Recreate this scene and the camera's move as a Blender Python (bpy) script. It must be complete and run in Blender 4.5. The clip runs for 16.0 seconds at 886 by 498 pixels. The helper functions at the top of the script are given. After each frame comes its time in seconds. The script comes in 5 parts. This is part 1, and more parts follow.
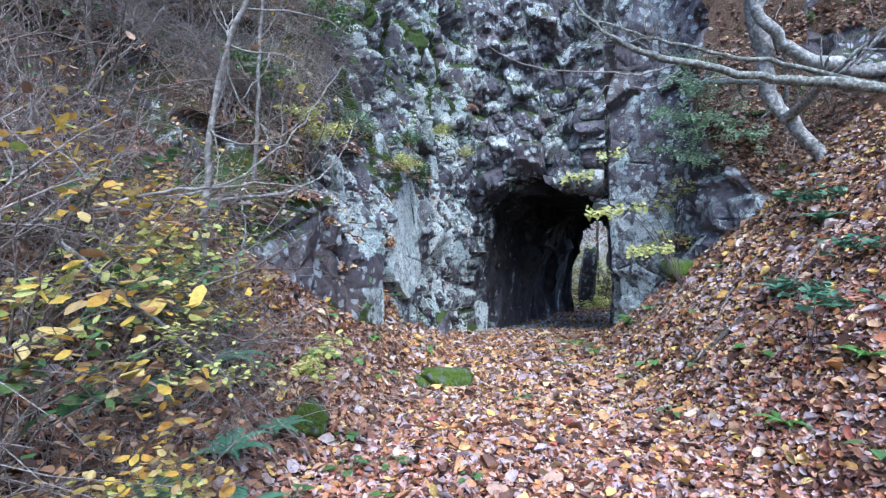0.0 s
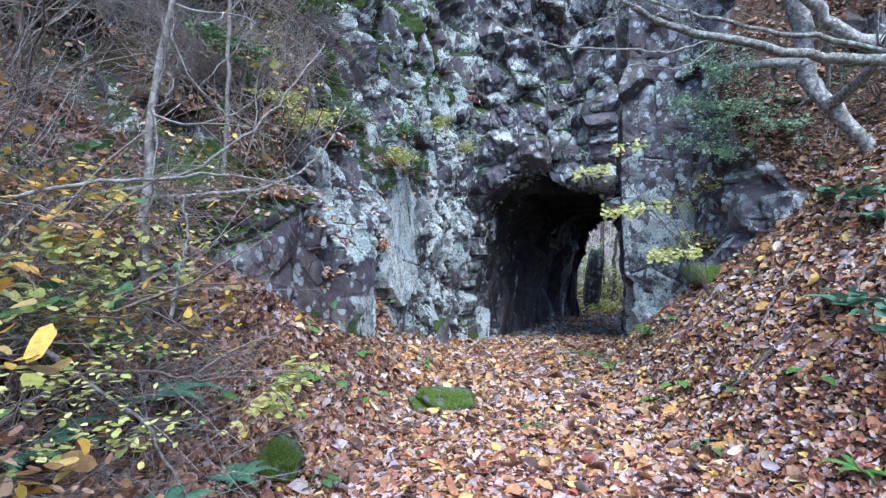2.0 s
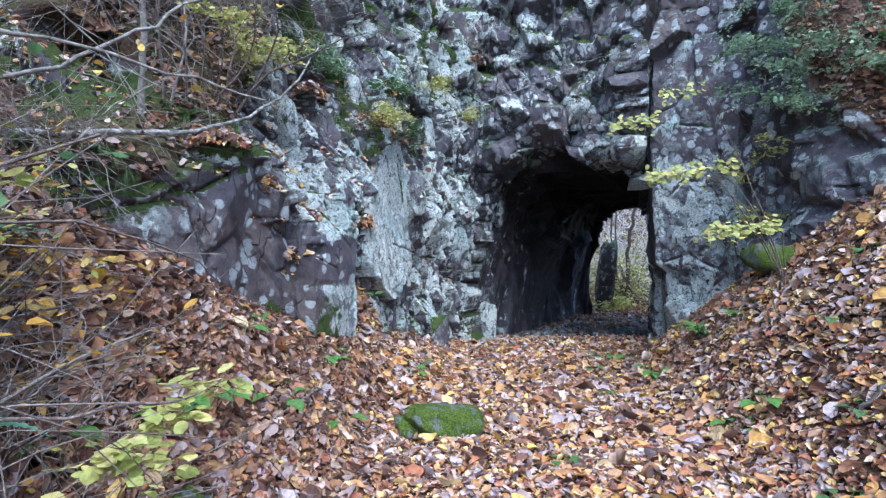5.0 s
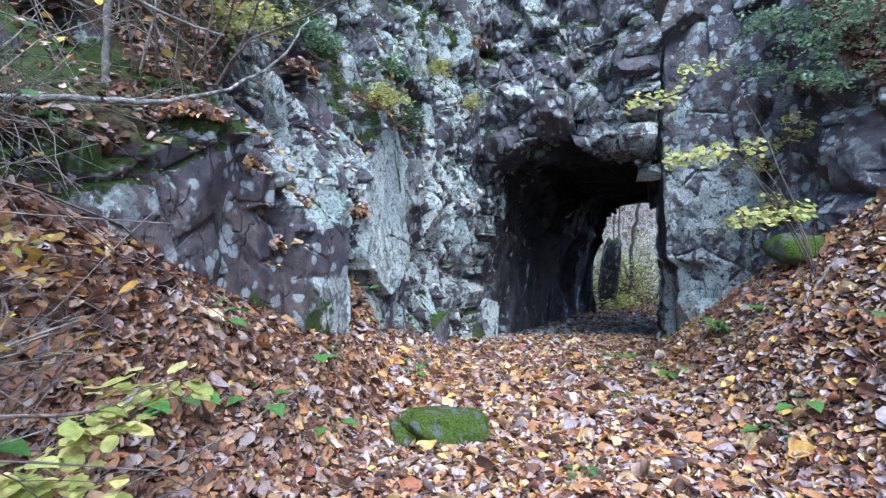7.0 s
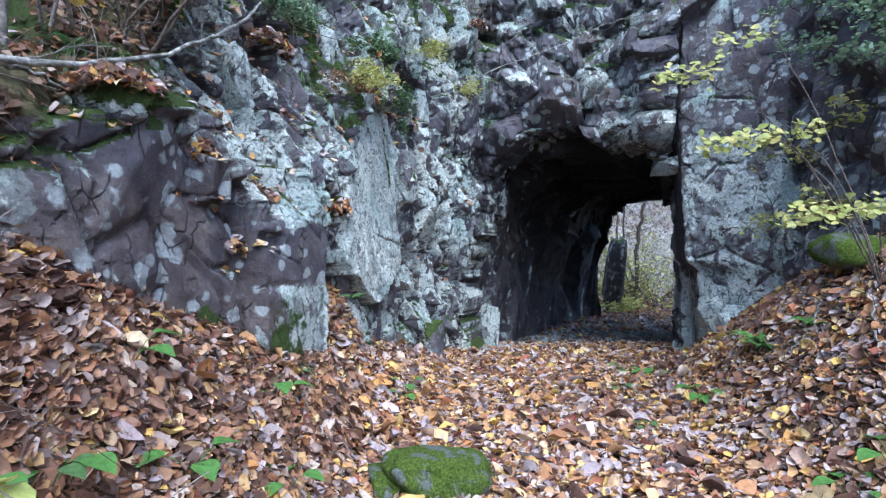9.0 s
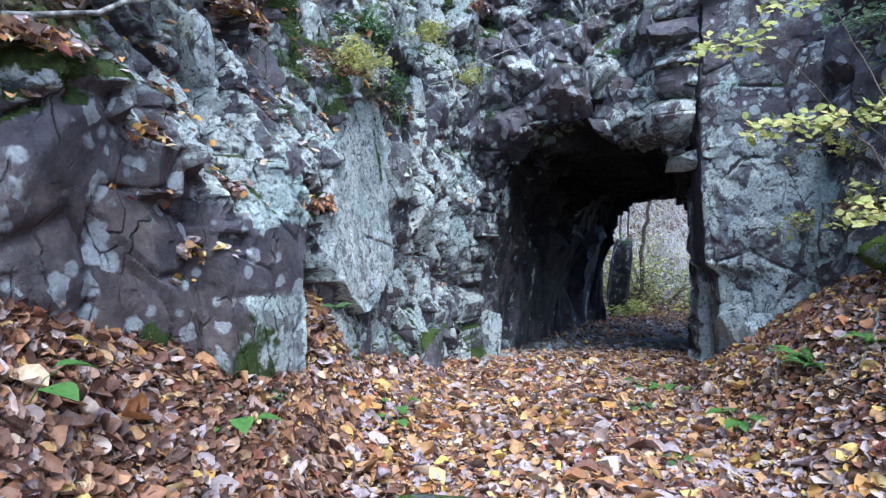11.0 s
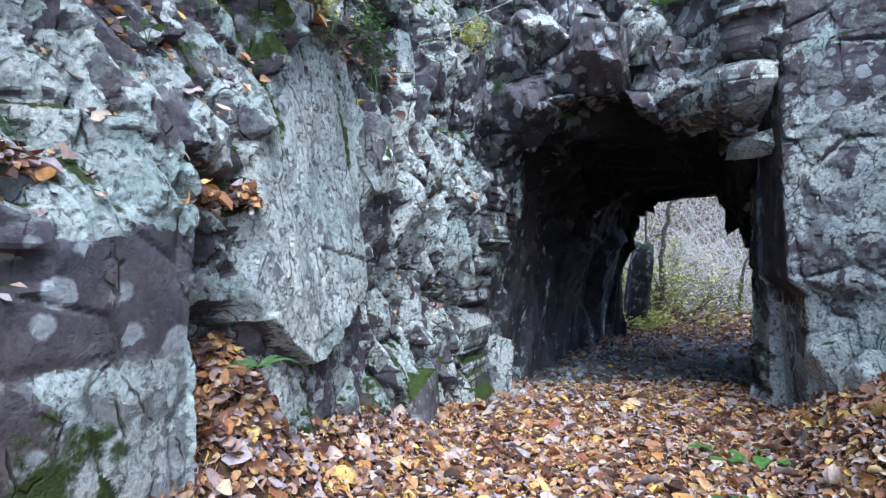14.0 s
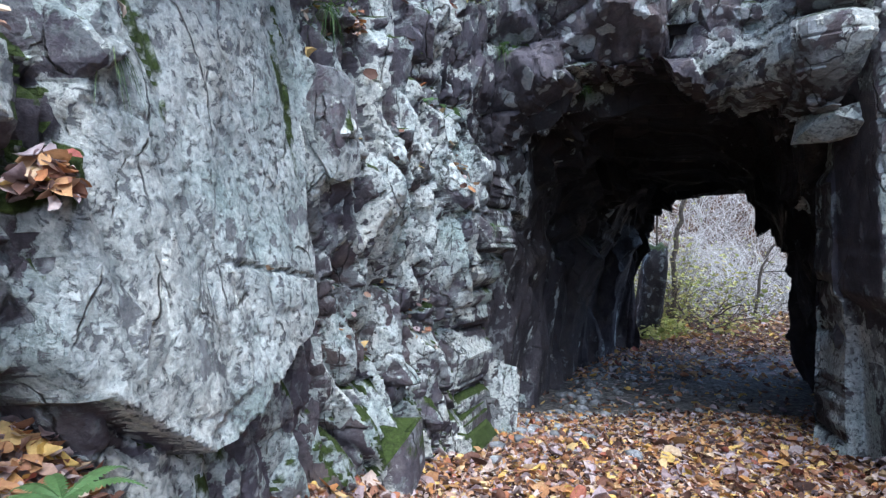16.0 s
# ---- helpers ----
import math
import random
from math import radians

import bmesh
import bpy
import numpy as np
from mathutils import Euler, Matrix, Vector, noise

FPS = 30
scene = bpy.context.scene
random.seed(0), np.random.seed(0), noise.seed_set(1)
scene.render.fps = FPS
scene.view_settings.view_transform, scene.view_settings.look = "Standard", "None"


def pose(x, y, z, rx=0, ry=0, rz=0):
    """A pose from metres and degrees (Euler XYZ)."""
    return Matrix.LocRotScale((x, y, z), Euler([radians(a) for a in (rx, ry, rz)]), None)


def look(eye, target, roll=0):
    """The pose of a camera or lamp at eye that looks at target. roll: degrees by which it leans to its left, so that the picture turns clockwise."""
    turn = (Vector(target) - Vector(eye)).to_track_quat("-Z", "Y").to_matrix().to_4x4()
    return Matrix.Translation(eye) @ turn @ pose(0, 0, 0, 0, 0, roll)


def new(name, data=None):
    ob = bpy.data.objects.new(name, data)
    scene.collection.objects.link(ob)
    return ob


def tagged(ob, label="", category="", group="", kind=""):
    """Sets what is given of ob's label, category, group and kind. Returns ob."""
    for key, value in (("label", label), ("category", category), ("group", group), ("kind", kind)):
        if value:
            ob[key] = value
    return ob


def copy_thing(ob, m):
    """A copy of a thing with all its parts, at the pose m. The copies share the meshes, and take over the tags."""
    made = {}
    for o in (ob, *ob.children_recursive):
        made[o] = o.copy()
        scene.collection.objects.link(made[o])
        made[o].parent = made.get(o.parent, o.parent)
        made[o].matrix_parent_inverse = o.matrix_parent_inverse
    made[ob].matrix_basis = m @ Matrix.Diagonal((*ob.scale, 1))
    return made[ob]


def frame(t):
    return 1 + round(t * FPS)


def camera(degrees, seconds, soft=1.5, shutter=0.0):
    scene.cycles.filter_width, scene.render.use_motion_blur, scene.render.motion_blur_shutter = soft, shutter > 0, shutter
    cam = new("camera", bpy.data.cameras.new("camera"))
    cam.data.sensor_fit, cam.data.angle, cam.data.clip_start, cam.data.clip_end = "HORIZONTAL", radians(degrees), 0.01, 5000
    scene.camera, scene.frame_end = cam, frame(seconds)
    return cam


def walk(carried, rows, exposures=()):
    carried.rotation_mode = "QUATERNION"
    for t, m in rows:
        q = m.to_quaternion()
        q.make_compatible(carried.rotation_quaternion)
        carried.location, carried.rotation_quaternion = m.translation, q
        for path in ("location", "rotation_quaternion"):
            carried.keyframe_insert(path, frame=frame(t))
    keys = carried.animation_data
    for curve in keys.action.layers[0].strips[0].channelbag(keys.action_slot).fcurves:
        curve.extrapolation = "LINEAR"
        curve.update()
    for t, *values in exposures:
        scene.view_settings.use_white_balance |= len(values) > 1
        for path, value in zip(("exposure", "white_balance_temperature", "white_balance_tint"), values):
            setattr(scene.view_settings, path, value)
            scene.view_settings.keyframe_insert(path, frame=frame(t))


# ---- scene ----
cam = camera(78.3, 16.0, 1.3)
METRES, EYE, TILT, LEAN, TURN = 7.5, 1.5, 1.2, -4.9, 0.0
ROWS = [
    (0.0, 0.0, 0.0, 0.0, -0.18, -2.1, 4.94),
    (0.5, 0.0018, 0.0283, 0.0006, -0.16, -2.11, 4.95),
    (1.0, 0.0035, 0.0566, 0.0015, -0.14, -2.11, 4.95),
    (1.5, 0.0043, 0.0843, 0.0021, -0.16, -2.14, 4.92),
    (2.0, 0.0041, 0.1118, 0.0021, -0.16, -2.12, 4.91),
    (2.5, 0.0042, 0.1434, 0.0026, -0.15, -2.08, 4.88),
    (3.0, 0.0055, 0.1775, 0.0028, -0.14, -2.08, 4.87),
    (3.5, 0.0081, 0.2131, 0.0031, -0.12, -2.08, 4.9),
    (4.0, 0.0089, 0.2523, 0.0041, -0.13, -2.1, 4.89),
    (4.5, 0.0078, 0.2904, -0.001, -0.13, -2.08, 4.89),
    (5.0, 0.004, 0.3168, -0.0393, -0.1, -2.09, 4.93),
    (7.5, 0.0011, 0.4077, -0.055, -0.21, -2.13, 4.88),
    (8.0, 0.0048, 0.4488, -0.0539, -0.22, -2.12, 4.92),
    (8.5, 0.0074, 0.4682, -0.0553, -0.26, -2.17, 4.9),
    (9.0, 0.0078, 0.4818, -0.0554, -0.32, -2.18, 4.9),
    (11.5, 0.0121, 0.6001, -0.0552, -0.46, -2.15, 4.89),
    (12.0, 0.0145, 0.6368, -0.0548, -0.46, -2.13, 4.92),
    (12.5, 0.0168, 0.6762, -0.0542, -0.46, -2.11, 4.91),
    (13.0, 0.0175, 0.717, -0.0532, -0.49, -2.09, 4.91),
    (13.5, 0.0183, 0.7581, -0.0521, -0.45, -2.07, 4.92),
    (14.0, 0.0186, 0.8001, -0.0516, -0.45, -2.04, 4.91),
    (14.5, 0.0203, 0.8426, -0.051, -0.45, -2.01, 4.94),
    (15.0, 0.0234, 0.8848, -0.0509, -0.43, -2.01, 4.94),
    (15.5, 0.0266, 0.9277, -0.0507, -0.4, -1.99, 4.97),
    (16.0, 0.0295, 0.9701, -0.0485, -0.76, -2.19, 4.75),
]
LIGHTEN = [(0.0, 1.96, 5130, 6), (9.0, 1.95, 5180, 4), (12.5, 1.98, 5220, 4), (16.0, 2.0, 5480, 7)]
walk(cam, [(t, pose(0, 0, EYE, TILT, LEAN, TURN) @ pose(METRES * x, METRES * y, METRES * z, 90 + pitch, roll, yaw)) for t, x, y, z, yaw, pitch, roll in ROWS], LIGHTEN)

# ---- light ----
world = bpy.data.worlds.new("overcast_sky")
scene.world = world
world.use_nodes = True
wn = world.node_tree.nodes
sky = wn.new("ShaderNodeTexSky")
sky.sky_type = "NISHITA"
sky.sun_disc = False
sky.sun_elevation, sky.sun_rotation = radians(58), radians(164)
sky.air_density, sky.dust_density = 1.0, 3.0
wn["Background"].inputs["Strength"].default_value = 0.125
world.node_tree.links.new(sky.outputs["Color"], wn["Background"].inputs["Color"])
sun = new("sun", bpy.data.lights.new("sun", "SUN"))
sun.data.energy, sun.data.angle, sun.data.color = 1.1, radians(45), (1.0, 0.97, 0.93)
sun.matrix_world = look((2.2, -7.2, 26), (1, 9, 0))

# ---- small number helpers ----
def hash3(ix, iy, iz, seed):
    n = (ix.astype(np.int64) * 374761393 + iy.astype(np.int64) * 668265263 + iz.astype(np.int64) * 2147483647 + seed * 1274126177) & 0xFFFFFFFF
    n = ((n ^ (n >> 13)) * 1274126177) & 0xFFFFFFFF
    n = ((n ^ (n >> 16)) * 2246822519) & 0xFFFFFFFF
    return ((n ^ (n >> 15)) & 0xFFFFFF) / float(0x1000000)


def vnoise(x, y, z, seed=0):
    """Smooth noise from -1 to 1."""
    fx, fy, fz = np.floor(x), np.floor(y), np.floor(z)
    tx, ty, tz = x - fx, y - fy, z - fz
    tx, ty, tz = [t * t * (3 - 2 * t) for t in (tx, ty, tz)]
    out = 0
    for i in (0, 1):
        for j in (0, 1):
            for k in (0, 1):
                w = (tx if i else 1 - tx) * (ty if j else 1 - ty) * (tz if k else 1 - tz)
                out = out + w * hash3(fx + i, fy + j, fz + k, seed)
    return out * 2 - 1


def fbm(x, y, z, octaves=4, seed=0, rough=0.5):
    out, amp, tot = 0, 1.0, 0.0
    for o in range(octaves):
        out = out + amp * vnoise(x, y, z, seed + o)
        tot += amp
        amp *= rough
        x, y, z = x * 2.03, y * 2.03, z * 2.03
    return out / tot


def cells(a, b, seed):
    """Jittered cells of the plane: for the nearest and the second seed the distance, the offsets from it and its cell."""
    fa, fb = np.floor(a), np.floor(b)
    one = [np.full(a.shape, 9.0)] + [np.zeros(a.shape) for _ in range(4)]
    two = [np.full(a.shape, 9.0)] + [np.zeros(a.shape) for _ in range(4)]
    for i in (-1, 0, 1):
        for j in (-1, 0, 1):
            ia, ib = fa + i, fb + j
            ea = a - (ia + 0.12 + 0.76 * hash3(ia, ib, ia * 0, seed))
            eb = b - (ib + 0.12 + 0.76 * hash3(ia, ib, ia * 0 + 1, seed))
            here = [np.hypot(ea, eb), ea, eb, ia, ib]
            first = here[0] < one[0]
            second = (here[0] < two[0]) & ~first
            two = [np.where(first, o, np.where(second, h, w)) for o, h, w in zip(one, here, two)]
            one = [np.where(first, h, o) for h, o in zip(here, one)]
    return one, two


def blocks(u, z, su, sz, shear, amp, tilt, seed, crack=0.03, warp=0.14, edge=0.065):
    """Relief of jointed rock: leaning blocks about su wide and sz tall, each at its own depth and tilt, with worn edges."""
    a = (u + shear * z) / su + warp * fbm(u / su * 1.1, z / sz * 1.1, u * 0, 2, seed)
    b = z / sz + warp * fbm(u / su * 1.1 + 31, z / sz * 1.1, u * 0, 2, seed + 9)
    rel = []
    one, two = cells(a, b, seed)
    for d, da, db, ca, cb in (one, two):
        r = [hash3(ca, cb, ca * 0 + k, seed + 50) for k in (2, 3, 4)]
        rel.append(amp * (r[0] * 2 - 1) + tilt * ((r[1] * 2 - 1) * da * su + (r[2] * 1.6 - 1.1) * db * sz))
    gap = two[0] - one[0]
    w = 0.5 + 0.5 * ramp01(gap, 0.0, edge / su)
    return rel[0] * w + rel[1] * (1 - w) - crack * np.exp(-gap / 0.05)


def facets(u, z, su, sz, shear, amp, tilt, seed, warp=0.08):
    """Relief of broken rock: the outermost of many tilted planes. Gives the relief, a number for each plane and the drop to the next plane."""
    a = (u + shear * z) / su + warp * fbm(u / su * 1.1, z / sz * 1.1, u * 0, 2, seed)
    b = z / sz + warp * fbm(u / su * 1.1 + 31, z / sz * 1.1, u * 0, 2, seed + 9)
    fa, fb = np.floor(a), np.floor(b)
    best, nxt, tag = np.full(a.shape, -9.0), np.full(a.shape, -9.0), np.zeros(a.shape)
    for i in (-1, 0, 1):
        for j in (-1, 0, 1):
            ia, ib = fa + i, fb + j
            r = [hash3(ia, ib, ia * 0 + k, seed) for k in range(5)]
            da, db = a - (ia + 0.1 + 0.8 * r[0]), b - (ib + 0.1 + 0.8 * r[1])
            plane = amp * (r[2] * 2 - 1) + tilt * ((r[3] * 2.6 - 1.3) * da * su + (r[4] * 1.9 - 1.2) * db * sz) - 5.0 * amp * np.maximum(np.maximum(np.abs(da + 0.35 * (r[3] - 0.5) * db), np.abs(db + 0.5 * (r[2] - 0.5) * da)) - 0.34, 0)
            more = plane > best
            nxt = np.where(more, best, np.maximum(nxt, plane))
            tag = np.where(more, hash3(ia, ib, ia * 0 + 7, seed), tag)
            best = np.where(more, plane, best)
    return best, tag, best - nxt


def ramp01(x, lo, hi):
    t = np.clip((x - lo) / (hi - lo), 0, 1)
    return t * t * (3 - 2 * t)


# ---- mesh helpers ----
def mesh_object(name, verts, faces, material, parent=None, label="", smooth=True, sharp=0, attrs=None):
    """One mesh object from arrays; faces of one size."""
    faces = np.asarray(faces, dtype=np.int32)
    me = bpy.data.meshes.new(name)
    n, k = faces.shape
    me.vertices.add(len(verts))
    me.vertices.foreach_set("co", np.asarray(verts, dtype=np.float32).ravel())
    me.loops.add(n * k)
    me.loops.foreach_set("vertex_index", faces.ravel())
    me.polygons.add(n)
    me.polygons.foreach_set("loop_start", np.arange(0, n * k, k, dtype=np.int32))
    me.polygons.foreach_set("loop_total", np.full(n, k, dtype=np.int32))
    me.update(calc_edges=True)
    for key, values in (attrs or {}).items():
        at = me.attributes.new(key, "FLOAT", "POINT")
        at.data.foreach_set("value", np.asarray(values, dtype=np.float32))
    me.polygons.foreach_set("use_smooth", np.full(n, smooth))
    if sharp:
        me.set_sharp_from_angle(angle=radians(sharp))
    me.materials.append(material)
    ob = new(name, me)
    if parent:
        ob.parent = parent
    if label:
        tagged(ob, label)
    return ob


def part(name, bm, material, parent, label=""):
    me = bpy.data.meshes.new(name)
    bm.to_mesh(me)
    bm.free()
    me.materials.append(material)
    ob = new(name, me)
    ob.parent = parent
    if label:
        tagged(ob, label)
    return ob


def empty(name, x, y, z, label, category, group="", kind=""):
    ob = new(name)
    ob.location = (x, y, z)
    ob.empty_display_size = 0.1
    return tagged(ob, label, category, group, kind)


# ---- materials ----
def material(name, rough=0.8, spec=0.3):
    m = bpy.data.materials.new(name)
    m.use_nodes = True
    b = m.node_tree.nodes["Principled BSDF"]
    b.inputs["Roughness"].default_value = rough
    b.inputs["Specular IOR Level"].default_value = spec
    return m, m.node_tree.nodes, m.node_tree.links, b


def tex_noise(nodes, links, scale, detail=6, rough=0.6, distortion=0.0, coords=None):
    n = nodes.new("ShaderNodeTexNoise")
    n.inputs["Scale"].default_value = scale
    n.inputs["Detail"].default_value = detail
    n.inputs["Roughness"].default_value = rough
    n.inputs["Distortion"].default_value = distortion
    if coords is not None:
        links.new(coords, n.inputs["Vector"])
    return n


def ramp(nodes, links, source, stops):
    r = nodes.new("ShaderNodeValToRGB")
    el = r.color_ramp.elements
    while len(el) < len(stops):
        el.new(0.5)
    for e, (p, c) in zip(el, stops):
        e.position = p
        e.color = (*c, 1) if len(c) == 3 else c
    links.new(source, r.inputs["Fac"])
    return r.outputs["Color"]


def mix(nodes, links, fac, a, b, blend="MIX"):
    n = nodes.new("ShaderNodeMix")
    n.data_type, n.blend_type = "RGBA", blend
    for sock, val in ((n.inputs["Factor"], fac), (n.inputs[6], a), (n.inputs[7], b)):
        if isinstance(val, (int, float)):
            sock.default_value = val
        elif isinstance(val, tuple):
            sock.default_value = (*val, 1)
        else:
            links.new(val, sock)
    return n.outputs[2]


def calc(nodes, links, op, a, b=0.0, c=0.0, clamp=False):
    n = nodes.new("ShaderNodeMath")
    n.operation, n.use_clamp = op, clamp
    for sock, val in zip(n.inputs, (a, b, c)):
        if isinstance(val, (int, float)):
            sock.default_value = val
        else:
            links.new(val, sock)
    return n.outputs[0]


def step(nodes, links, value, lo, hi):
    n = nodes.new("ShaderNodeMapRange")
    n.interpolation_type = "SMOOTHSTEP"
    n.inputs["From Min"].default_value, n.inputs["From Max"].default_value = lo, hi
    links.new(value, n.inputs["Value"])
    return n.outputs["Result"]


def bump(nodes, links, bsdf, height, strength, distance):
    n = nodes.new("ShaderNodeBump")
    n.inputs["Strength"].default_value, n.inputs["Distance"].default_value = strength, distance
    links.new(height, n.inputs["Height"])
    links.new(n.outputs["Normal"], bsdf.inputs["Normal"])


def rock_material():
    """Dark purplish rock with pale lichen sheets, round lichen spots, moss and brown stains."""
    m, nodes, links, b = material("lichened_rock", 0.82, 0.25)
    geo = nodes.new("ShaderNodeNewGeometry")
    pos = geo.outputs["Position"]
    at = {}
    for key in ("lichen", "spots", "moss", "shade", "soil"):
        n = nodes.new("ShaderNodeAttribute")
        n.attribute_name = key
        at[key] = n.outputs["Fac"]
    big = tex_noise(nodes, links, 0.9, 5, 0.6, 0.3, pos).outputs["Fac"]
    mid = tex_noise(nodes, links, 4.2, 8, 0.62, 0.4, pos).outputs["Fac"]
    fine = tex_noise(nodes, links, 38, 8, 0.7, 0.2, pos).outputs["Fac"]
    base = ramp(nodes, links, mid, [(0.28, (0.052, 0.049, 0.058)), (0.5, (0.102, 0.094, 0.112)), (0.72, (0.185, 0.170, 0.182))])
    stain = ramp(nodes, links, big, [(0.47, (1, 1, 1.03)), (0.64, (1.15, 1.0, 0.85))])
    base = mix(nodes, links, 0.8, base, stain, "MULTIPLY")
    grain = ramp(nodes, links, fine, [(0.3, (0.6, 0.6, 0.6)), (0.7, (1.25, 1.25, 1.25))])
    base = mix(nodes, links, 0.7, base, grain, "MULTIPLY")
    # painted shade: darkens the base colour, and further down lowers the roughness
    unshaded = calc(nodes, links, "SUBTRACT", 1.0, calc(nodes, links, "MULTIPLY", at["shade"], 0.8))
    base = mix(nodes, links, 1.0, base, unshaded, "MULTIPLY")
    squash = nodes.new("ShaderNodeMapping")
    squash.inputs["Scale"].default_value = (1.0, 1.0, 0.42)
    squash.inputs["Rotation"].default_value = (0.15, 0.25, 0.0)
    links.new(pos, squash.inputs["Vector"])
    bent = nodes.new("ShaderNodeVectorMath")
    bent.operation = "MULTIPLY_ADD"
    links.new(tex_noise(nodes, links, 5, 3, 0.6, 0, pos).outputs["Color"], bent.inputs[0])
    bent.inputs[1].default_value = (0.08, 0.08, 0.08)
    links.new(squash.outputs[0], bent.inputs[2])
    facets, tilts = [], []
    for scale in (5.0, 15.0):
        v = nodes.new("ShaderNodeTexVoronoi")
        v.inputs["Scale"].default_value = scale
        links.new(bent.outputs[0], v.inputs["Vector"])
        sc = nodes.new("ShaderNodeSeparateColor")
        links.new(v.outputs["Color"], sc.inputs["Color"])
        facets.append(sc.outputs["Red"])
        off, way, dot = [nodes.new("ShaderNodeVectorMath") for _ in range(3)]
        off.operation, way.operation, dot.operation = "SUBTRACT", "SUBTRACT", "DOT_PRODUCT"
        links.new(bent.outputs[0], off.inputs[0])
        links.new(v.outputs["Position"], off.inputs[1])
        links.new(v.outputs["Color"], way.inputs[0])
        way.inputs[1].default_value = (0.5, 0.5, 0.5)
        links.new(off.outputs[0], dot.inputs[0])
        links.new(way.outputs[0], dot.inputs[1])
        tilts.append(dot.outputs["Value"])
    vj = nodes.new("ShaderNodeTexVoronoi")
    vj.feature = "DISTANCE_TO_EDGE"
    vj.inputs["Scale"].default_value = 3.4
    links.new(bent.outputs[0], vj.inputs["Vector"])
    joint = calc(nodes, links, "SUBTRACT", 1.0, step(nodes, links, vj.outputs["Distance"], 0.003, 0.02))
    joint = calc(nodes, links, "MULTIPLY", joint, step(nodes, links, mid, 0.47, 0.58))
    # lichen sheets
    sheet_n = tex_noise(nodes, links, 2.5, 10, 0.64, 0.5, pos).outputs["Fac"]
    chip = calc(nodes, links, "ADD", calc(nodes, links, "MULTIPLY", facets[0], 0.16), calc(nodes, links, "MULTIPLY", facets[1], 0.09))
    s = calc(nodes, links, "ADD", calc(nodes, links, "ADD", sheet_n, calc(nodes, links, "SUBTRACT", chip, 0.125)), at["lichen"])
    sheet = step(nodes, links, s, 0.99, 1.025)
    pores = step(nodes, links, tex_noise(nodes, links, 19, 8, 0.7, 0.6, pos).outputs["Fac"], 0.40, 0.455)
    sheet = calc(nodes, links, "MULTIPLY", sheet, pores)
    # round spots
    vor = nodes.new("ShaderNodeTexVoronoi")
    vor.inputs["Scale"].default_value = 7.5
    warp = nodes.new("ShaderNodeVectorMath")
    warp.operation = "MULTIPLY_ADD"
    wob = tex_noise(nodes, links, 14, 4, 0.6, 0, pos)
    links.new(wob.outputs["Color"], warp.inputs[0])
    warp.inputs[1].default_value = (0.05, 0.05, 0.05)
    links.new(pos, warp.inputs[2])
    links.new(warp.outputs[0], vor.inputs["Vector"])
    sep = nodes.new("ShaderNodeSeparateColor")
    links.new(vor.outputs["Color"], sep.inputs["Color"])
    radius = calc(nodes, links, "MULTIPLY", calc(nodes, links, "MULTIPLY", sep.outputs["Red"], sep.outputs["Red"]), at["spots"])
    spot = step(nodes, links, calc(nodes, links, "SUBTRACT", radius, vor.outputs["Distance"]), 0.0, 0.14)
    hue = ramp(nodes, links, tex_noise(nodes, links, 1.7, 4, 0.6, 0.2, pos).outputs["Fac"],
               [(0.34, (0.39, 0.47, 0.46)), (0.5, (0.52, 0.56, 0.56)), (0.66, (0.64, 0.65, 0.62))])
    hue = mix(nodes, links, 0.9, hue, ramp(nodes, links, fine, [(0.32, (0.42, 0.45, 0.45)), (0.6, (1.24, 1.24, 1.2))]), "MULTIPLY")
    hue = mix(nodes, links, 0.8, hue, ramp(nodes, links, mid, [(0.3, (0.62, 0.65, 0.66)), (0.6, (1.1, 1.1, 1.1))]), "MULTIPLY")
    hue_spot = ramp(nodes, links, fine, [(0.3, (0.27, 0.30, 0.32)), (0.65, (0.48, 0.51, 0.53))])
    col = mix(nodes, links, calc(nodes, links, "MULTIPLY", spot, 0.85), base, hue_spot)
    thin_n = tex_noise(nodes, links, 6.5, 9, 0.68, 0.4, pos).outputs["Fac"]
    thin = step(nodes, links, calc(nodes, links, "ADD", calc(nodes, links, "ADD", thin_n, calc(nodes, links, "SUBTRACT", chip, 0.125)), at["lichen"]), 0.91, 1.03)
    thin_c = ramp(nodes, links, fine, [(0.3, (0.14, 0.155, 0.16)), (0.65, (0.30, 0.325, 0.33))])
    col = mix(nodes, links, calc(nodes, links, "MULTIPLY", thin, 0.72), col, thin_c)
    col = mix(nodes, links, calc(nodes, links, "MULTIPLY", sheet, 0.9), col, hue)
    # brown weathered film over part of it
    film_n = step(nodes, links, tex_noise(nodes, links, 1.3, 7, 0.65, 0.6, pos).outputs["Fac"], 0.56, 0.7)
    col = mix(nodes, links, calc(nodes, links, "MULTIPLY", film_n, 0.4), col, (0.15, 0.125, 0.105))
    col = mix(nodes, links, calc(nodes, links, "MULTIPLY", joint, 0.7), col, (0.03, 0.027, 0.026))
    # moss on tops and damp feet
    sepn = nodes.new("ShaderNodeSeparateXYZ")
    links.new(geo.outputs["Normal"], sepn.inputs[0])
    up = calc(nodes, links, "MULTIPLY", sepn.outputs["Z"], 0.42)
    ms = calc(nodes, links, "ADD", calc(nodes, links, "ADD", tex_noise(nodes, links, 3.1, 7, 0.65, 0.3, pos).outputs["Fac"], up), at["moss"])
    moss = step(nodes, links, ms, 0.87, 0.98)
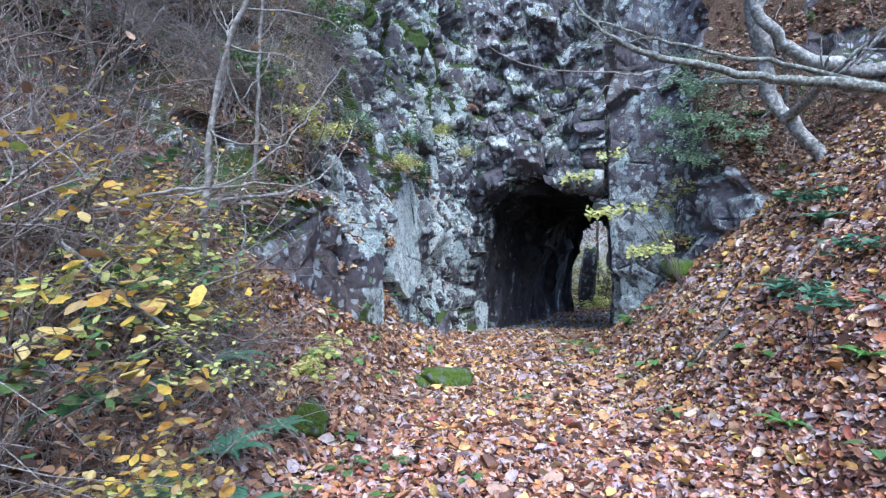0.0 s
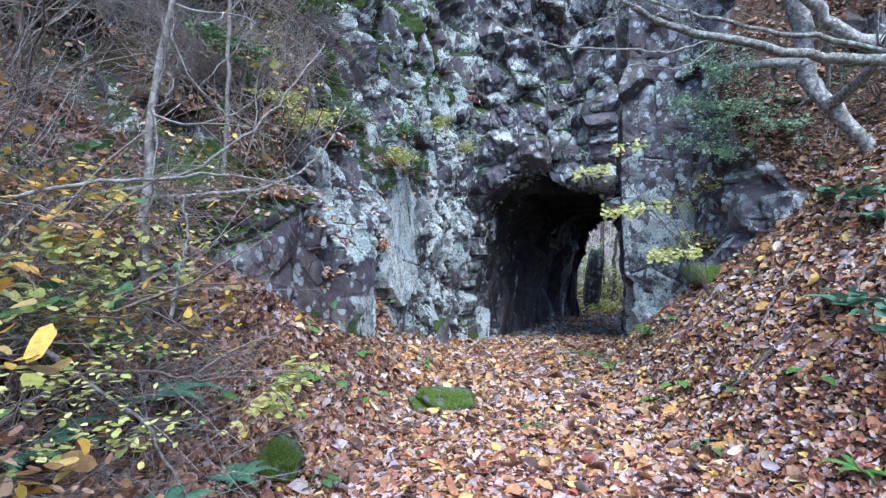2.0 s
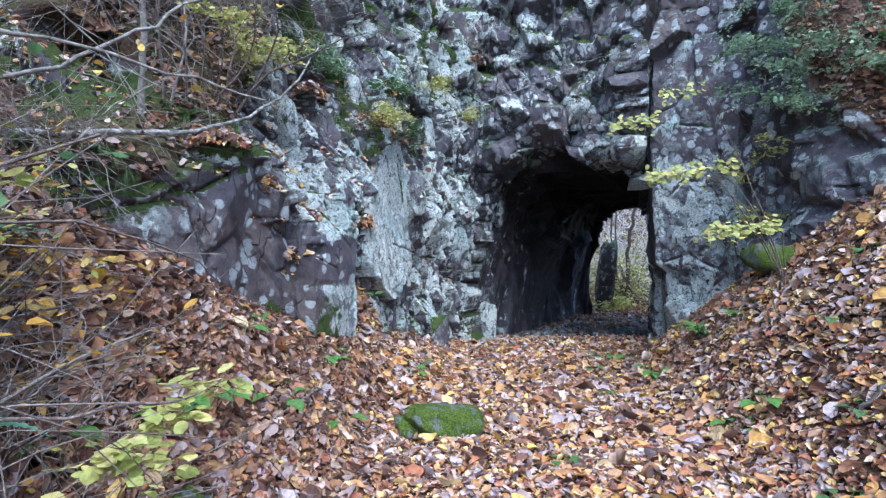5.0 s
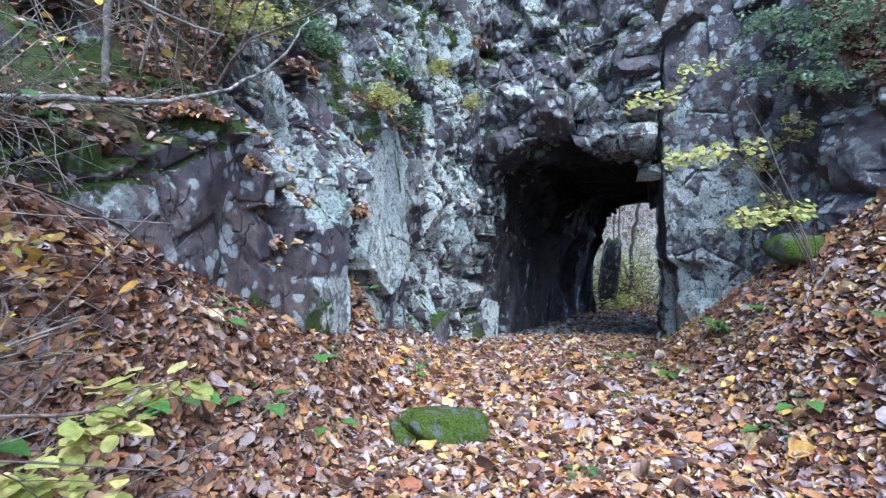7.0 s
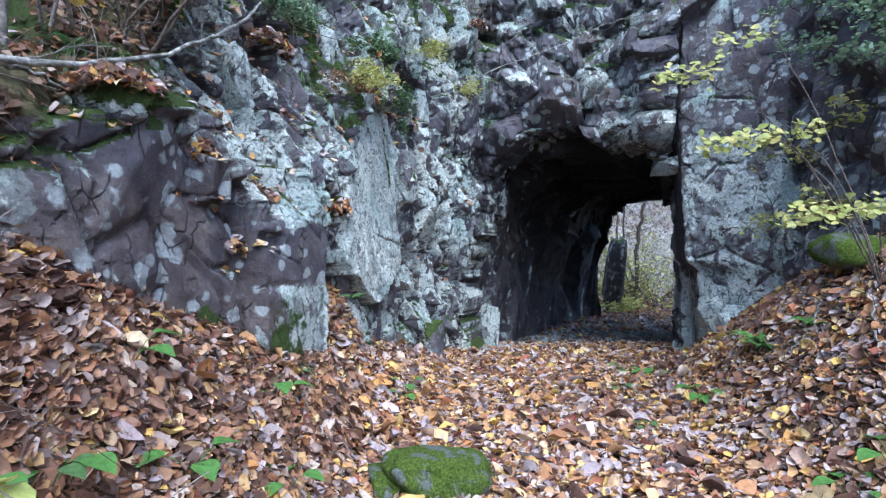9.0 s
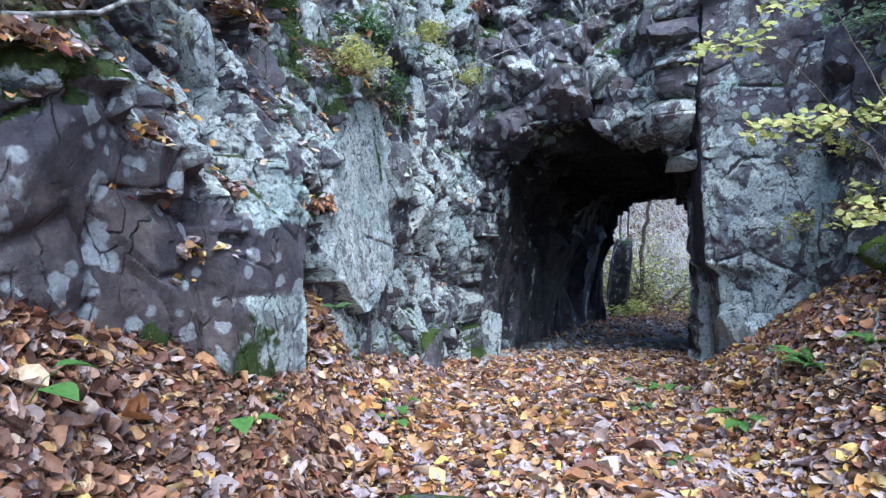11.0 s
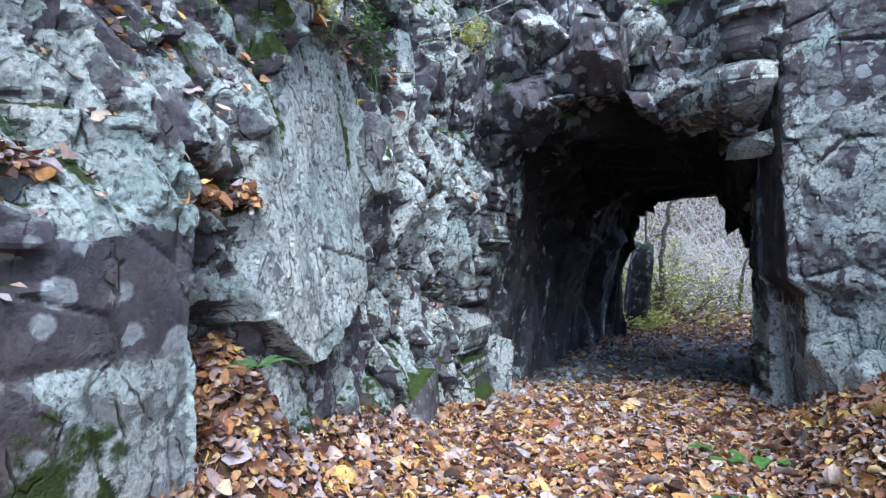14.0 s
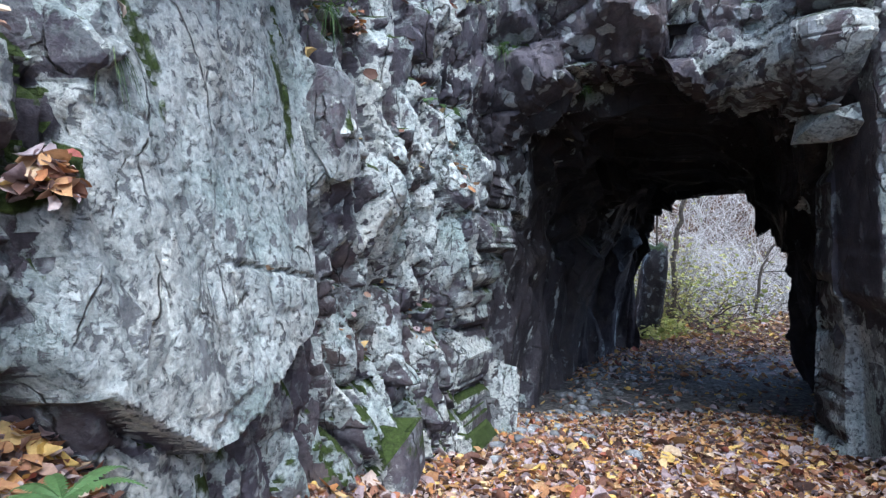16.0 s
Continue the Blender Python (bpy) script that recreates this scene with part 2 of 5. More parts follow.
    mcol = ramp(nodes, links, fine, [(0.3, (0.018, 0.03, 0.008)), (0.55, (0.046, 0.07, 0.016)), (0.75, (0.09, 0.125, 0.03))])
    col = mix(nodes, links, moss, col, mcol)
    earth = ramp(nodes, links, fine, [(0.3, (0.025, 0.016, 0.011)), (0.5, (0.08, 0.05, 0.034)), (0.7, (0.17, 0.115, 0.08))])
    cover = step(nodes, links, calc(nodes, links, "ADD", at["soil"], calc(nodes, links, "MULTIPLY", mid, 0.8)), 0.75, 0.95)
    col = mix(nodes, links, cover, col, mix(nodes, links, calc(nodes, links, "MULTIPLY", moss, 0.4), earth, mcol))
    links.new(col, b.inputs["Base Color"])
    rough = calc(nodes, links, "SUBTRACT", 0.85, calc(nodes, links, "MULTIPLY", at["shade"], 0.3))
    links.new(rough, b.inputs["Roughness"])
    h = calc(nodes, links, "ADD", calc(nodes, links, "MULTIPLY", mid, 0.22), calc(nodes, links, "MULTIPLY", fine, 0.34))
    h = calc(nodes, links, "ADD", h, calc(nodes, links, "MULTIPLY", calc(nodes, links, "ADD", sheet, moss), 0.12))
    h = calc(nodes, links, "ADD", h, calc(nodes, links, "ADD", calc(nodes, links, "MULTIPLY", facets[0], 0.22), calc(nodes, links, "MULTIPLY", facets[1], 0.1)))
    h = calc(nodes, links, "ADD", h, calc(nodes, links, "ADD", calc(nodes, links, "MULTIPLY", tilts[0], 3.5), calc(nodes, links, "MULTIPLY", tilts[1], 6.0)))
    h = calc(nodes, links, "SUBTRACT", h, calc(nodes, links, "MULTIPLY", joint, 0.4))
    bump(nodes, links, b, h, 1.0, 0.07)
    return m


def soil_material():
    m, nodes, links, b = material("leaf_mould", 0.95, 0.1)
    geo = nodes.new("ShaderNodeNewGeometry")
    pos = geo.outputs["Position"]
    n1 = tex_noise(nodes, links, 13, 8, 0.7, 0.4, pos).outputs["Fac"]
    n2 = tex_noise(nodes, links, 1.2, 5, 0.6, 0.2, pos).outputs["Fac"]
    col = ramp(nodes, links, n1, [(0.3, (0.028, 0.018, 0.012)), (0.5, (0.085, 0.052, 0.034)), (0.7, (0.19, 0.12, 0.08))])
    gravel = ramp(nodes, links, n1, [(0.3, (0.04, 0.04, 0.042)), (0.5, (0.15, 0.148, 0.15)), (0.7, (0.34, 0.335, 0.33))])
    a = nodes.new("ShaderNodeAttribute")
    a.attribute_name = "bare"
    col = mix(nodes, links, a.outputs["Fac"], col, gravel)
    tone = ramp(nodes, links, n2, [(0.35, (0.7, 0.7, 0.7)), (0.65, (1.15, 1.12, 1.05))])
    col = mix(nodes, links, 1.0, col, tone, "MULTIPLY")
    links.new(col, b.inputs["Base Color"])
    bump(nodes, links, b, n1, 0.9, 0.06)
    return m


def leaf_material(name, stops, rough=0.6, through_light=0.25, vein=9.0):
    """Leaves, each with its own colour along the stops, and blotches."""
    m, nodes, links, b = material(name, rough, 0.25)
    geo = nodes.new("ShaderNodeNewGeometry")
    col = ramp(nodes, links, geo.outputs["Random Per Island"], stops)
    blot = tex_noise(nodes, links, 35, 5, 0.65, 0.4, geo.outputs["Position"]).outputs["Fac"]
    col = mix(nodes, links, 0.8, col, ramp(nodes, links, blot, [(0.3, (0.55, 0.5, 0.48)), (0.6, (1.1, 1.1, 1.08))]), "MULTIPLY")
    links.new(col, b.inputs["Base Color"])
    if through_light:
        out = nodes["Material Output"]
        tr = nodes.new("ShaderNodeBsdfTranslucent")
        links.new(col, tr.inputs["Color"])
        ms = nodes.new("ShaderNodeMixShader")
        ms.inputs[0].default_value = through_light
        links.new(b.outputs[0], ms.inputs[1])
        links.new(tr.outputs[0], ms.inputs[2])
        links.new(ms.outputs[0], out.inputs["Surface"])
    bump(nodes, links, b, blot, 0.4, 0.01)
    return m


def bark_material(name, dark, mid_c, pale, scale=20):
    m, nodes, links, b = material(name, 0.88, 0.2)
    geo = nodes.new("ShaderNodeNewGeometry")
    n1 = tex_noise(nodes, links, scale, 7, 0.7, 0.6, geo.outputs["Position"]).outputs["Fac"]
    col = ramp(nodes, links, n1, [(0.32, dark), (0.5, mid_c), (0.68, pale)])
    links.new(col, b.inputs["Base Color"])
    bump(nodes, links, b, n1, 0.7, 0.02)
    return m


ROCK = rock_material()
SOIL = soil_material()
LITTER = leaf_material("dry_leaves", [
    (0.0, (0.06, 0.036, 0.03)), (0.10, (0.13, 0.072, 0.055)), (0.2, (0.24, 0.12, 0.085)), (0.3, (0.40, 0.205, 0.10)), (0.4, (0.51, 0.31, 0.15)),
    (0.47, (0.42, 0.28, 0.21)), (0.54, (0.29, 0.225, 0.24)), (0.66, (0.44, 0.375, 0.40)), (0.77, (0.57, 0.46, 0.39)), (0.88, (0.66, 0.47, 0.13)), (0.95, (0.47, 0.23, 0.085)), (1.0, (0.28, 0.085, 0.075))], 0.7, 0.18)
RUSTY_LITTER = leaf_material("rusty_fallen_leaves", [
    (0.0, (0.07, 0.036, 0.034)), (0.12, (0.17, 0.08, 0.065)), (0.26, (0.32, 0.135, 0.09)), (0.4, (0.46, 0.22, 0.14)), (0.5, (0.54, 0.32, 0.23)),
    (0.6, (0.34, 0.23, 0.24)), (0.72, (0.48, 0.37, 0.39)), (0.82, (0.60, 0.44, 0.38)), (0.9, (0.54, 0.28, 0.11)), (1.0, (0.38, 0.11, 0.08))], 0.7, 0.18)
DARK_LITTER = leaf_material("dark_fallen_leaves", [(0.0, (0.06, 0.036, 0.03)), (0.2, (0.14, 0.075, 0.055)), (0.4, (0.24, 0.125, 0.08)), (0.55, (0.33, 0.18, 0.10)), (0.68, (0.26, 0.19, 0.17)),
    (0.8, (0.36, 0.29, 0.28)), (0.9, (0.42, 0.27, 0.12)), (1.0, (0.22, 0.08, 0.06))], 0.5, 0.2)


# ---- ground ----
def path_height(y):
    return np.interp(y, [-40, 0, 5, 8, 10.3, 12.4, 14.5, 17, 24, 60], [-0.2, -0.28, -0.32, -0.36, -0.5, -0.6, -0.86, -1.0, -1.05, -1.0])


def ground_height(x, y):
    """The path between two leafy banks, down to the tunnel, and the slope beyond it."""
    z = path_height(y)
    toe_l = np.interp(y, [-10, 3, 4.2, 4.8, 5.5, 6.2, 7, 8, 8.6, 10, 11.2, 12.4, 19, 24], [-1.6, -1.1, -0.9, -0.95, -0.62, -0.42, -0.3, -0.08, 0.05, 0.3, 0.5, 0.9, 3.6, 2.5])
    toe_r = np.interp(y, [-10, 3, 5.5, 7.4, 8.4, 9.5, 10.3, 11.2, 12, 16, 24], [2.7, 2.45, 2.1, 2.0, 2.12, 2.42, 2.65, 3.15, 4.2, 7.5, 11])
    l = np.maximum(toe_l - x, 0)
    steep_l = np.interp(y, [-10, 3, 6.2, 7, 8, 8.6, 10, 11.2, 12.6, 20], [0.9, 1.05, 1.05, 0.9, 0.75, 0.8, 0.6, 0.55, 0.1, 0.4])
    steep_l = steep_l + np.interp(y, [0, 4, 5.4, 5.9, 6.3, 6.6, 7.0], [0, 0.25, 0.3, 0.15, 0.1, 0.05, 0]) * ramp01(l, 0.6, 1.1) * (1 - ramp01(l, 2, 4))
    r = np.maximum(x - toe_r, 0)
    steep_r = np.interp(y, [-10, 4, 7, 8.4, 9.5, 11.5, 14, 20], [0.85, 1.08, 1.08, 1.0, 0.88, 0.6, 0.0, 0.0])
    bank_l = steep_l * (np.sqrt(l * l + 0.06) - 0.245)
    bank_r = steep_r * (np.sqrt(r * r + 0.06) - 0.245)
    bank_l = np.where(bank_l > 6, 6 + (bank_l - 6) * 0.4, bank_l)
    bank_r = np.where(bank_r > 6, 6 + (bank_r - 6) * 0.4, bank_r)
    z = z + np.minimum(bank_l, 16) + np.minimum(bank_r, 16)
    z = z + 0.6 * np.maximum(np.minimum(y, 60) - 30, 0) * ramp01(y, 28, 34)
    z = z + 0.36 * np.exp(-((x + 1.02) ** 2 + (y - 8.88) ** 2) / 0.09)
    rough = np.clip((l + r) * 0.5, 0.12, 1.0)
    z = z + 0.16 * rough * fbm(x * 0.9, y * 0.9, x * 0 + 3, 4, 3) + 0.035 * fbm(x * 3.1, y * 3.1, x * 0, 3, 8)
    return z


def spaced(lo, hi, fine_lo, fine_hi, d):
    mid = np.arange(fine_lo, fine_hi + d / 2, d)
    out_hi, out_lo, s = [fine_hi + d], [fine_lo - d], d
    while out_hi[-1] < hi:
        s *= 1.25
        out_hi.append(out_hi[-1] + s)
    s = d
    while out_lo[-1] > lo:
        s *= 1.25
        out_lo.append(out_lo[-1] - s)
    return np.concatenate([out_lo[::-1], mid, out_hi])


def grid_faces(nu, nv):
    i = np.arange(nu * nv).reshape(nv, nu)
    return np.stack([i[:-1, :-1], i[:-1, 1:], i[1:, 1:], i[1:, :-1]], -1).reshape(-1, 4)


gx, gy = spaced(-400, 400, -5, 8, 0.09), spaced(-400, 400, -2, 25, 0.09)
GX, GY = np.meshgrid(gx, gy)
bare = ramp01(GY, 12.0, 13.2) * (1 - ramp01(GY, 17.5, 19.5))
ground = mesh_object("ground", np.stack([GX, GY, ground_height(GX, GY)], -1).reshape(-1, 3), grid_faces(len(gx), len(gy)), SOIL,
                     label="brown forest floor of leaf mould and gravel", attrs={"bare": bare.ravel()})
tagged(ground, category="ground", kind="structure")


# ---- the cliff ----
def along(points, step_len, spots=None):
    p = np.array(points, float)
    seg = np.hypot(*(p[1:] - p[:-1]).T)
    s = np.concatenate([[0], np.cumsum(seg)])
    t = np.arange(0, s[-1], step_len)
    xy = np.stack([np.interp(t, s, p[:, k]) for k in (0, 1)], -1)
    for _ in range(4):
        xy[1:-1] = 0.25 * xy[:-2] + 0.5 * xy[1:-1] + 0.25 * xy[2:]
    d = np.gradient(xy, axis=0)
    k = 9
    d = np.stack([np.convolve(np.pad(d[:, c], k, "edge"), np.ones(2 * k + 1) / (2 * k + 1), "valid") for c in (0, 1)], -1)
    d /= np.hypot(*d.T)[:, None]
    if spots is not None:
        xy, d = [np.stack([np.interp(spots, t, q[:, c]) for c in (0, 1)], -1) for q in (xy, d)]
        t = spots
    return t, xy, np.stack([d[:, 1], -d[:, 0]], -1)


FOOT = [(-6.5, 2.2), (-3.6, 4.4), (-2.15, 5.7), (-1.65, 6.6), (-1.42, 7.6), (-1.12, 8.3), (-0.98, 8.7), (-0.72, 9.6), (-0.5, 10.4), (-0.1, 11.1), (0.3, 11.75),
        (0.72, 12.25), (1.5, 12.2), (2.4, 12.05), (3.3, 11.97), (3.64, 11.92), (3.42, 11.15), (3.8, 10.78), (4.2, 10.42), (4.36, 10.3), (4.3, 9.9), (4.12, 9.2), (3.98, 8.5), (4.05, 8.0), (4.3, 7.5), (5.6, 6.9), (9.0, 5.6)]


def arch_top(x):
    """The ragged lip of the tunnel mouth, with its step near the middle."""
    lip = np.interp(x, [0.44, 0.5, 0.56, 0.74, 0.92, 1.24, 1.74, 2.2, 2.27, 3.04, 3.3, 3.6, 3.66], [-1.0, 0.0, 0.83, 1.83, 2.38, 2.76, 2.9, 2.94, 2.69, 2.53, 2.44, 2.2, -1.0])
    return lip + 0.025 * np.sign(np.sin(x * 9.0)) + 0.02 * np.sin(x * 23)


def box(u, z, u0, u1, z0, z1, soft=0.04):
    return ramp01(u, u0 - soft, u0 + soft) * (1 - ramp01(u, u1 - soft, u1 + soft)) * ramp01(z, z0 - soft, z0 + soft) * (1 - ramp01(z, z1 - soft, z1 + soft))


def cliff():
    us = np.concatenate([np.arange(0.0, 6.3, 0.035), np.arange(6.3, 12.9, 0.016), np.arange(12.9, 18.6, 0.024), np.arange(18.6, 25.3, 0.04)])
    t, xy, nrm = along(FOOT, 0.0225, us)
    zs = np.concatenate([np.arange(-1.3, -0.7, 0.05), np.arange(-0.7, 3.4, 0.0165), np.arange(3.4, 5.2, 0.03), np.arange(5.2, 9.0, 0.07)])
    U, Z = np.meshgrid(t, zs)
    X0, Y0 = np.broadcast_to(xy[:, 0], U.shape), np.broadcast_to(xy[:, 1], U.shape)
    west = X0 < 2
    # the stretches of the wall: plain slab, columns, the rock over the mouth, the pillar and what follows it
    ue = t[np.argmin(np.hypot(xy[:, 0] - 3.64, xy[:, 1] - 11.92))]
    uc = t[np.argmin(np.hypot(xy[:, 0] - 3.42, xy[:, 1] - 11.15))]
    slab_top = np.interp(t, [5, 6.2, 6.6, 7.1, 7.3, 7.65, 7.75, 8.55], [1.5, 1.7, 1.85, 1.85, 1.68, 1.62, 1.3, 1.3])[None, :] + 0.05 * np.sign(np.sin(t * 13))[None, :]
    left_slab = (1 - ramp01(U, 8.5, 8.56)) * (1 - ramp01(Z - slab_top, -0.02, 0.05))
    right = ramp01(U, ue - 0.03, ue + 0.03)
    arch = ramp01(X0, 0.3, 1.0) * (1 - right)
    columns = np.clip(1 - left_slab - right - arch, 0, 1)
    f1, id1, g1 = facets(U, Z, 0.34, 1.0, 0.22, 0.13, 0.3, 11)
    f2, id2, g2 = facets(U, Z, 0.15, 0.38, 0.22, 0.05, 0.4, 23)
    f3, id3, g3 = facets(U, Z, 0.06, 0.13, 0.2, 0.012, 0.4, 29)
    c1, ic1, h1 = facets(U, Z, 0.62, 0.5, 0.12, 0.15, 0.42, 37)
    c2, ic2, h2 = facets(U, Z, 0.24, 0.26, 0.1, 0.03, 0.35, 41)
    steps = blocks(U, Z, 0.3, 0.8, 0.22, 0.11, 0.1, 17, 0.07, 0.05, 0.012)
    crack = lambda gap, w: np.exp(-(gap / w) ** 2)
    col = f1 + f2 + f3 + steps - 0.05 * crack(g1, 0.012) - 0.015 * crack(g2, 0.006)
    chunk = c1 + c2 + 0.6 * f3 + 0.3 * steps - 0.05 * crack(h1, 0.015) - 0.012 * crack(h2, 0.006)
    s1, is1, k1 = facets(U, Z, 0.62, 0.8, 0.3, 0.05, 0.13, 53, 0.14)
    slab = s1 + 0.25 * f3 - 0.035 * crack(k1, 0.008) - 0.05 * np.exp(-((U - 7.62 + 0.04 * np.sin(Z * 9)) / 0.014) ** 2)
    p1, ip1, q1 = facets(U, Z, 1.1, 1.2, 0.05, 0.04, 0.05, 61)
    p2, ip2, q2 = facets(U, Z, 0.3, 0.22, 0.0, 0.012, 0.1, 67)
    pil = p1 + p2 + 0.4 * f3 - 0.03 * crack(q1, 0.005)
    beyond = ramp01(U, uc + 1.25, uc + 1.3)
    pil = pil * (1 - 0.7 * beyond) + 0.7 * beyond * (c1 + c2)
    D = columns * col + arch * chunk + left_slab * slab + right * pil
    D = D + ramp01(Z, 3.2, 4.2) * blocks(U, Z, 0.55, 0.9, 0.15, 0.16, 0.28, 71, 0.1, 0.07, 0.03) * (0.6 + 0.4 * (1 - right))
    fine = fbm(X0 * 2.5, Y0 * 2.5, Z * 2.5, 5, 5, 0.55)
    D = D + 0.008 * fine
    # the buttress with its sloping pale head, and the leaf-filled gap behind it
    butt = ramp01(U, 7.68, 7.74) * (1 - ramp01(U, 8.54, 8.57)) * (1 - ramp01(Z, 1.28, 1.66))
    D = D * (1 - 0.55 * butt) + 0.2 * butt - 0.07 * box(U, Z, 7.66, 7.95, 1.12, 1.22, 0.02)
    D = D + 0.13 * box(U, Z, 7.26, 7.52, 1.42, 1.72, 0.03)
    gap_r = 9.05 + 0.5 * np.clip(0.82 - Z, -0.2, 1.0)
    D = D - 0.27 * ramp01(U, 8.55, 8.58) * (1 - ramp01(U - gap_r, -0.05, 0.04)) * (1 - ramp01(Z, 0.85, 0.95)) - 0.05 * box(U, Z, 8.56, 8.96, 0.9, 1.6, 0.03)
    # the big pale slab
    edge_l = 8.97 + 0.5 * np.maximum(Z - 1.45, 0) + 0.03 * np.sin(Z * 17)
    foot = 0.82 - 0.75 * np.clip(U - 9.1, 0, 0.45) + 0.55 * np.maximum(U - 9.7, 0)
    sl = ramp01(U - edge_l, -0.02, 0.03) * (1 - ramp01(U, 10.43, 10.47)) * ramp01(Z - foot, -0.02, 0.02) * (1 - ramp01(Z, 2.65, 2.7))
    low = ramp01(U - gap_r, -0.02, 0.03) * (1 - ramp01(U, 10.7, 10.76)) * (1 - ramp01(Z - foot, -0.03, 0.0))
    D = D * (1 - 0.86 * sl - 0.6 * low) + (0.12 + 0.1 * (1.4 - Z)) * sl + 0.04 * low - 0.03 * sl * np.exp(-((Z - 1.2 + 0.14 * (U - 9.8)) / 0.012) ** 2) * ramp01(U, 9.6, 9.8)
    # a shelf with debris, and a dark cleft
    D = D - 0.18 * ramp01(Z, 2.68, 2.76) * ramp01(U, 9.3, 9.5) * (1 - ramp01(U, 11.4, 11.7))
    D = D - 0.24 * box(U + 0.08 * (Z - 2.5), Z, 11.1, 11.27, 2.05, 2.82, 0.02)
    D = D * (1 - 0.75 * ramp01(U, ue - 0.02, ue + 0.02) * (1 - ramp01(U, uc - 0.1, uc)))
    # overhanging lip over the mouth
    D = D + 0.2 * arch * ramp01(Z, 2.45, 2.8) * (1 - ramp01(Z, 3.5, 3.9))
    D = D + 0.8 * (1 - right) * ramp01(X0, 2.75, 3.5) * ramp01(Z, 2.22, 2.36)
    D = D - 0.06 * np.maximum(Z - 3.0, 0) * (1 - arch) - 0.05 * np.maximum(Z - 4.2, 0)
    D = D - 0.42 * np.maximum(Z - 1.8, 0) * west * (1 - ramp01(Y0, 8.3, 9.6))
    line = np.where(west, np.interp(Y0, [2, 6.0, 6.5, 7.0, 7.3, 7.7, 8.3, 9.0], [1.5, 1.6, 1.85, 2.1, 2.6, 3.5, 5.0, 8.0]),
                    np.interp(Y0, [6, 7.4, 7.8, 8.3, 8.9, 9.6], [1.7, 2.0, 2.55, 2.9, 4.0, 9])) + 0.3 * fbm(U * 0.8, Z * 0, U * 0, 3, 19)
    soil = ramp01(Z - line, -0.05, 0.3)
    soil = soil * (1 - ramp01(Z - line, 0.3, 0.7) * ramp01(fbm(U * 1.1, Z * 1.1, U * 0, 3, 43), 0.12, 0.25))
    D = D * (1 - 0.8 * soil) - 0.75 * np.maximum(Z - line, 0) * np.where(west, 1.0, 0.8) + 0.28 * soil * fbm(U * 1.2, Z * 1.2, U * 0, 4, 29)
    P = np.stack([X0 + D * nrm[:, 0], Y0 + D * nrm[:, 1], Z + 0.02 * fbm(X0 * 3, Y0 * 3, Z * 3 + 9, 3, 15)], -1)
    jamb = right * (1 - ramp01(U, uc + 0.3, uc + 1.0))
    P[..., 0] += jamb * (0.05 * (2.0 - np.minimum(Z, 3)) + 0.17 * (1 - ramp01(Z, 0.72, 0.9)))
    # the mouth of the tunnel
    inside = (Y0 > 11.5) & (U < ue - 0.02) & (X0 > 0.46) & (Z < arch_top(X0) + 0.05 * fine)
    deep = inside.copy()
    rim = inside.copy()
    for _ in range(2):
        e = deep.copy()
        e[1:] &= deep[:-1]; e[:-1] &= deep[1:]; e[:, 1:] &= deep[:, :-1]; e[:, :-1] &= deep[:, 1:]
        deep = e
    rim &= ~deep
    back = np.array([0.47, 0.88, 0.0])
    P[rim] += back * 0.55
    keep = ~deep.ravel()
    F = grid_faces(len(t), len(zs))
    F = F[keep[F].all(1)]
    # lichen on each broken face by itself; spots, moss
    patch = fbm(X0 * 0.8, Y0 * 0.8, Z * 0.8, 3, 77)
    face = 0.2 * (id1 - 0.5) + 0.2 * (id2 - 0.5) + 0.12 * (id3 - 0.5)
    slope = np.gradient(D, axis=0) / np.gradient(zs)[:, None]
    lich = columns * (0.525 + 0.1 * patch + face + 0.03 * (1 - ramp01(U, 8.1, 8.3)) - 0.1 * ramp01(Z, 1.5, 1.8) * ramp01(U, 8.1, 8.4) * (1 - ramp01(U, 8.9, 9.4))) + arch * (0.385 + 0.1 * patch + 0.2 * (ic1 - 0.5) + 0.14 * (ic2 - 0.5) + 0.03 * (1 - ramp01(Z, 2.9, 3.4)) * ramp01(X0, 2.4, 3.0)) + left_slab * (0.33 + 0.12 * patch + 0.12 * (is1 - 0.5))
    lich = lich + right * (0.455 + 0.12 * patch - 0.08 * ramp01(Z, 2.4, 2.9) + 0.1 * (ip2 - 0.5) + 0.1 * (1 - ramp01(Z, 0.5, 1.3)) + 0.1 * box(U, Z, -9, 99, 1.2, 2.2, 0.3) - 0.14 * beyond)
    lich = lich + 0.1 * np.clip(-slope, -1.5, 1.0) * (1 - sl) * (1 - 0.8 * arch) + 0.06 * np.clip(D * 4, -1, 1) * columns
    lich = np.where(sl > 0.5, 0.69 + 0.05 * patch - 0.12 * ramp01(Z, 2.1, 2.6), lich)
    lich = lich + 0.13 * low * (id2 - 0.5) - 0.06 * low
    lich = lich - 0.14 * ramp01(Z - line, 0, 0.4) + 0.05 * ramp01(Z, 3.0, 4.0) * columns
    lich = lich + 0.2 * box(U, Z, 7.78, 8.56, 1.28, 1.66, 0.03) + 0.3 * box(U + 0.25 * Z, Z, 8.05, 8.9, -0.3, 0.82, 0.06) - 0.03 * butt
    lich = lich + 0.1 * box(U, Z, 8.57, 9.0, 0.85, 2.2, 0.05)
    spots = arch * 0.84 + right * 0.76 + left_slab * 0.72 + columns * 0.4
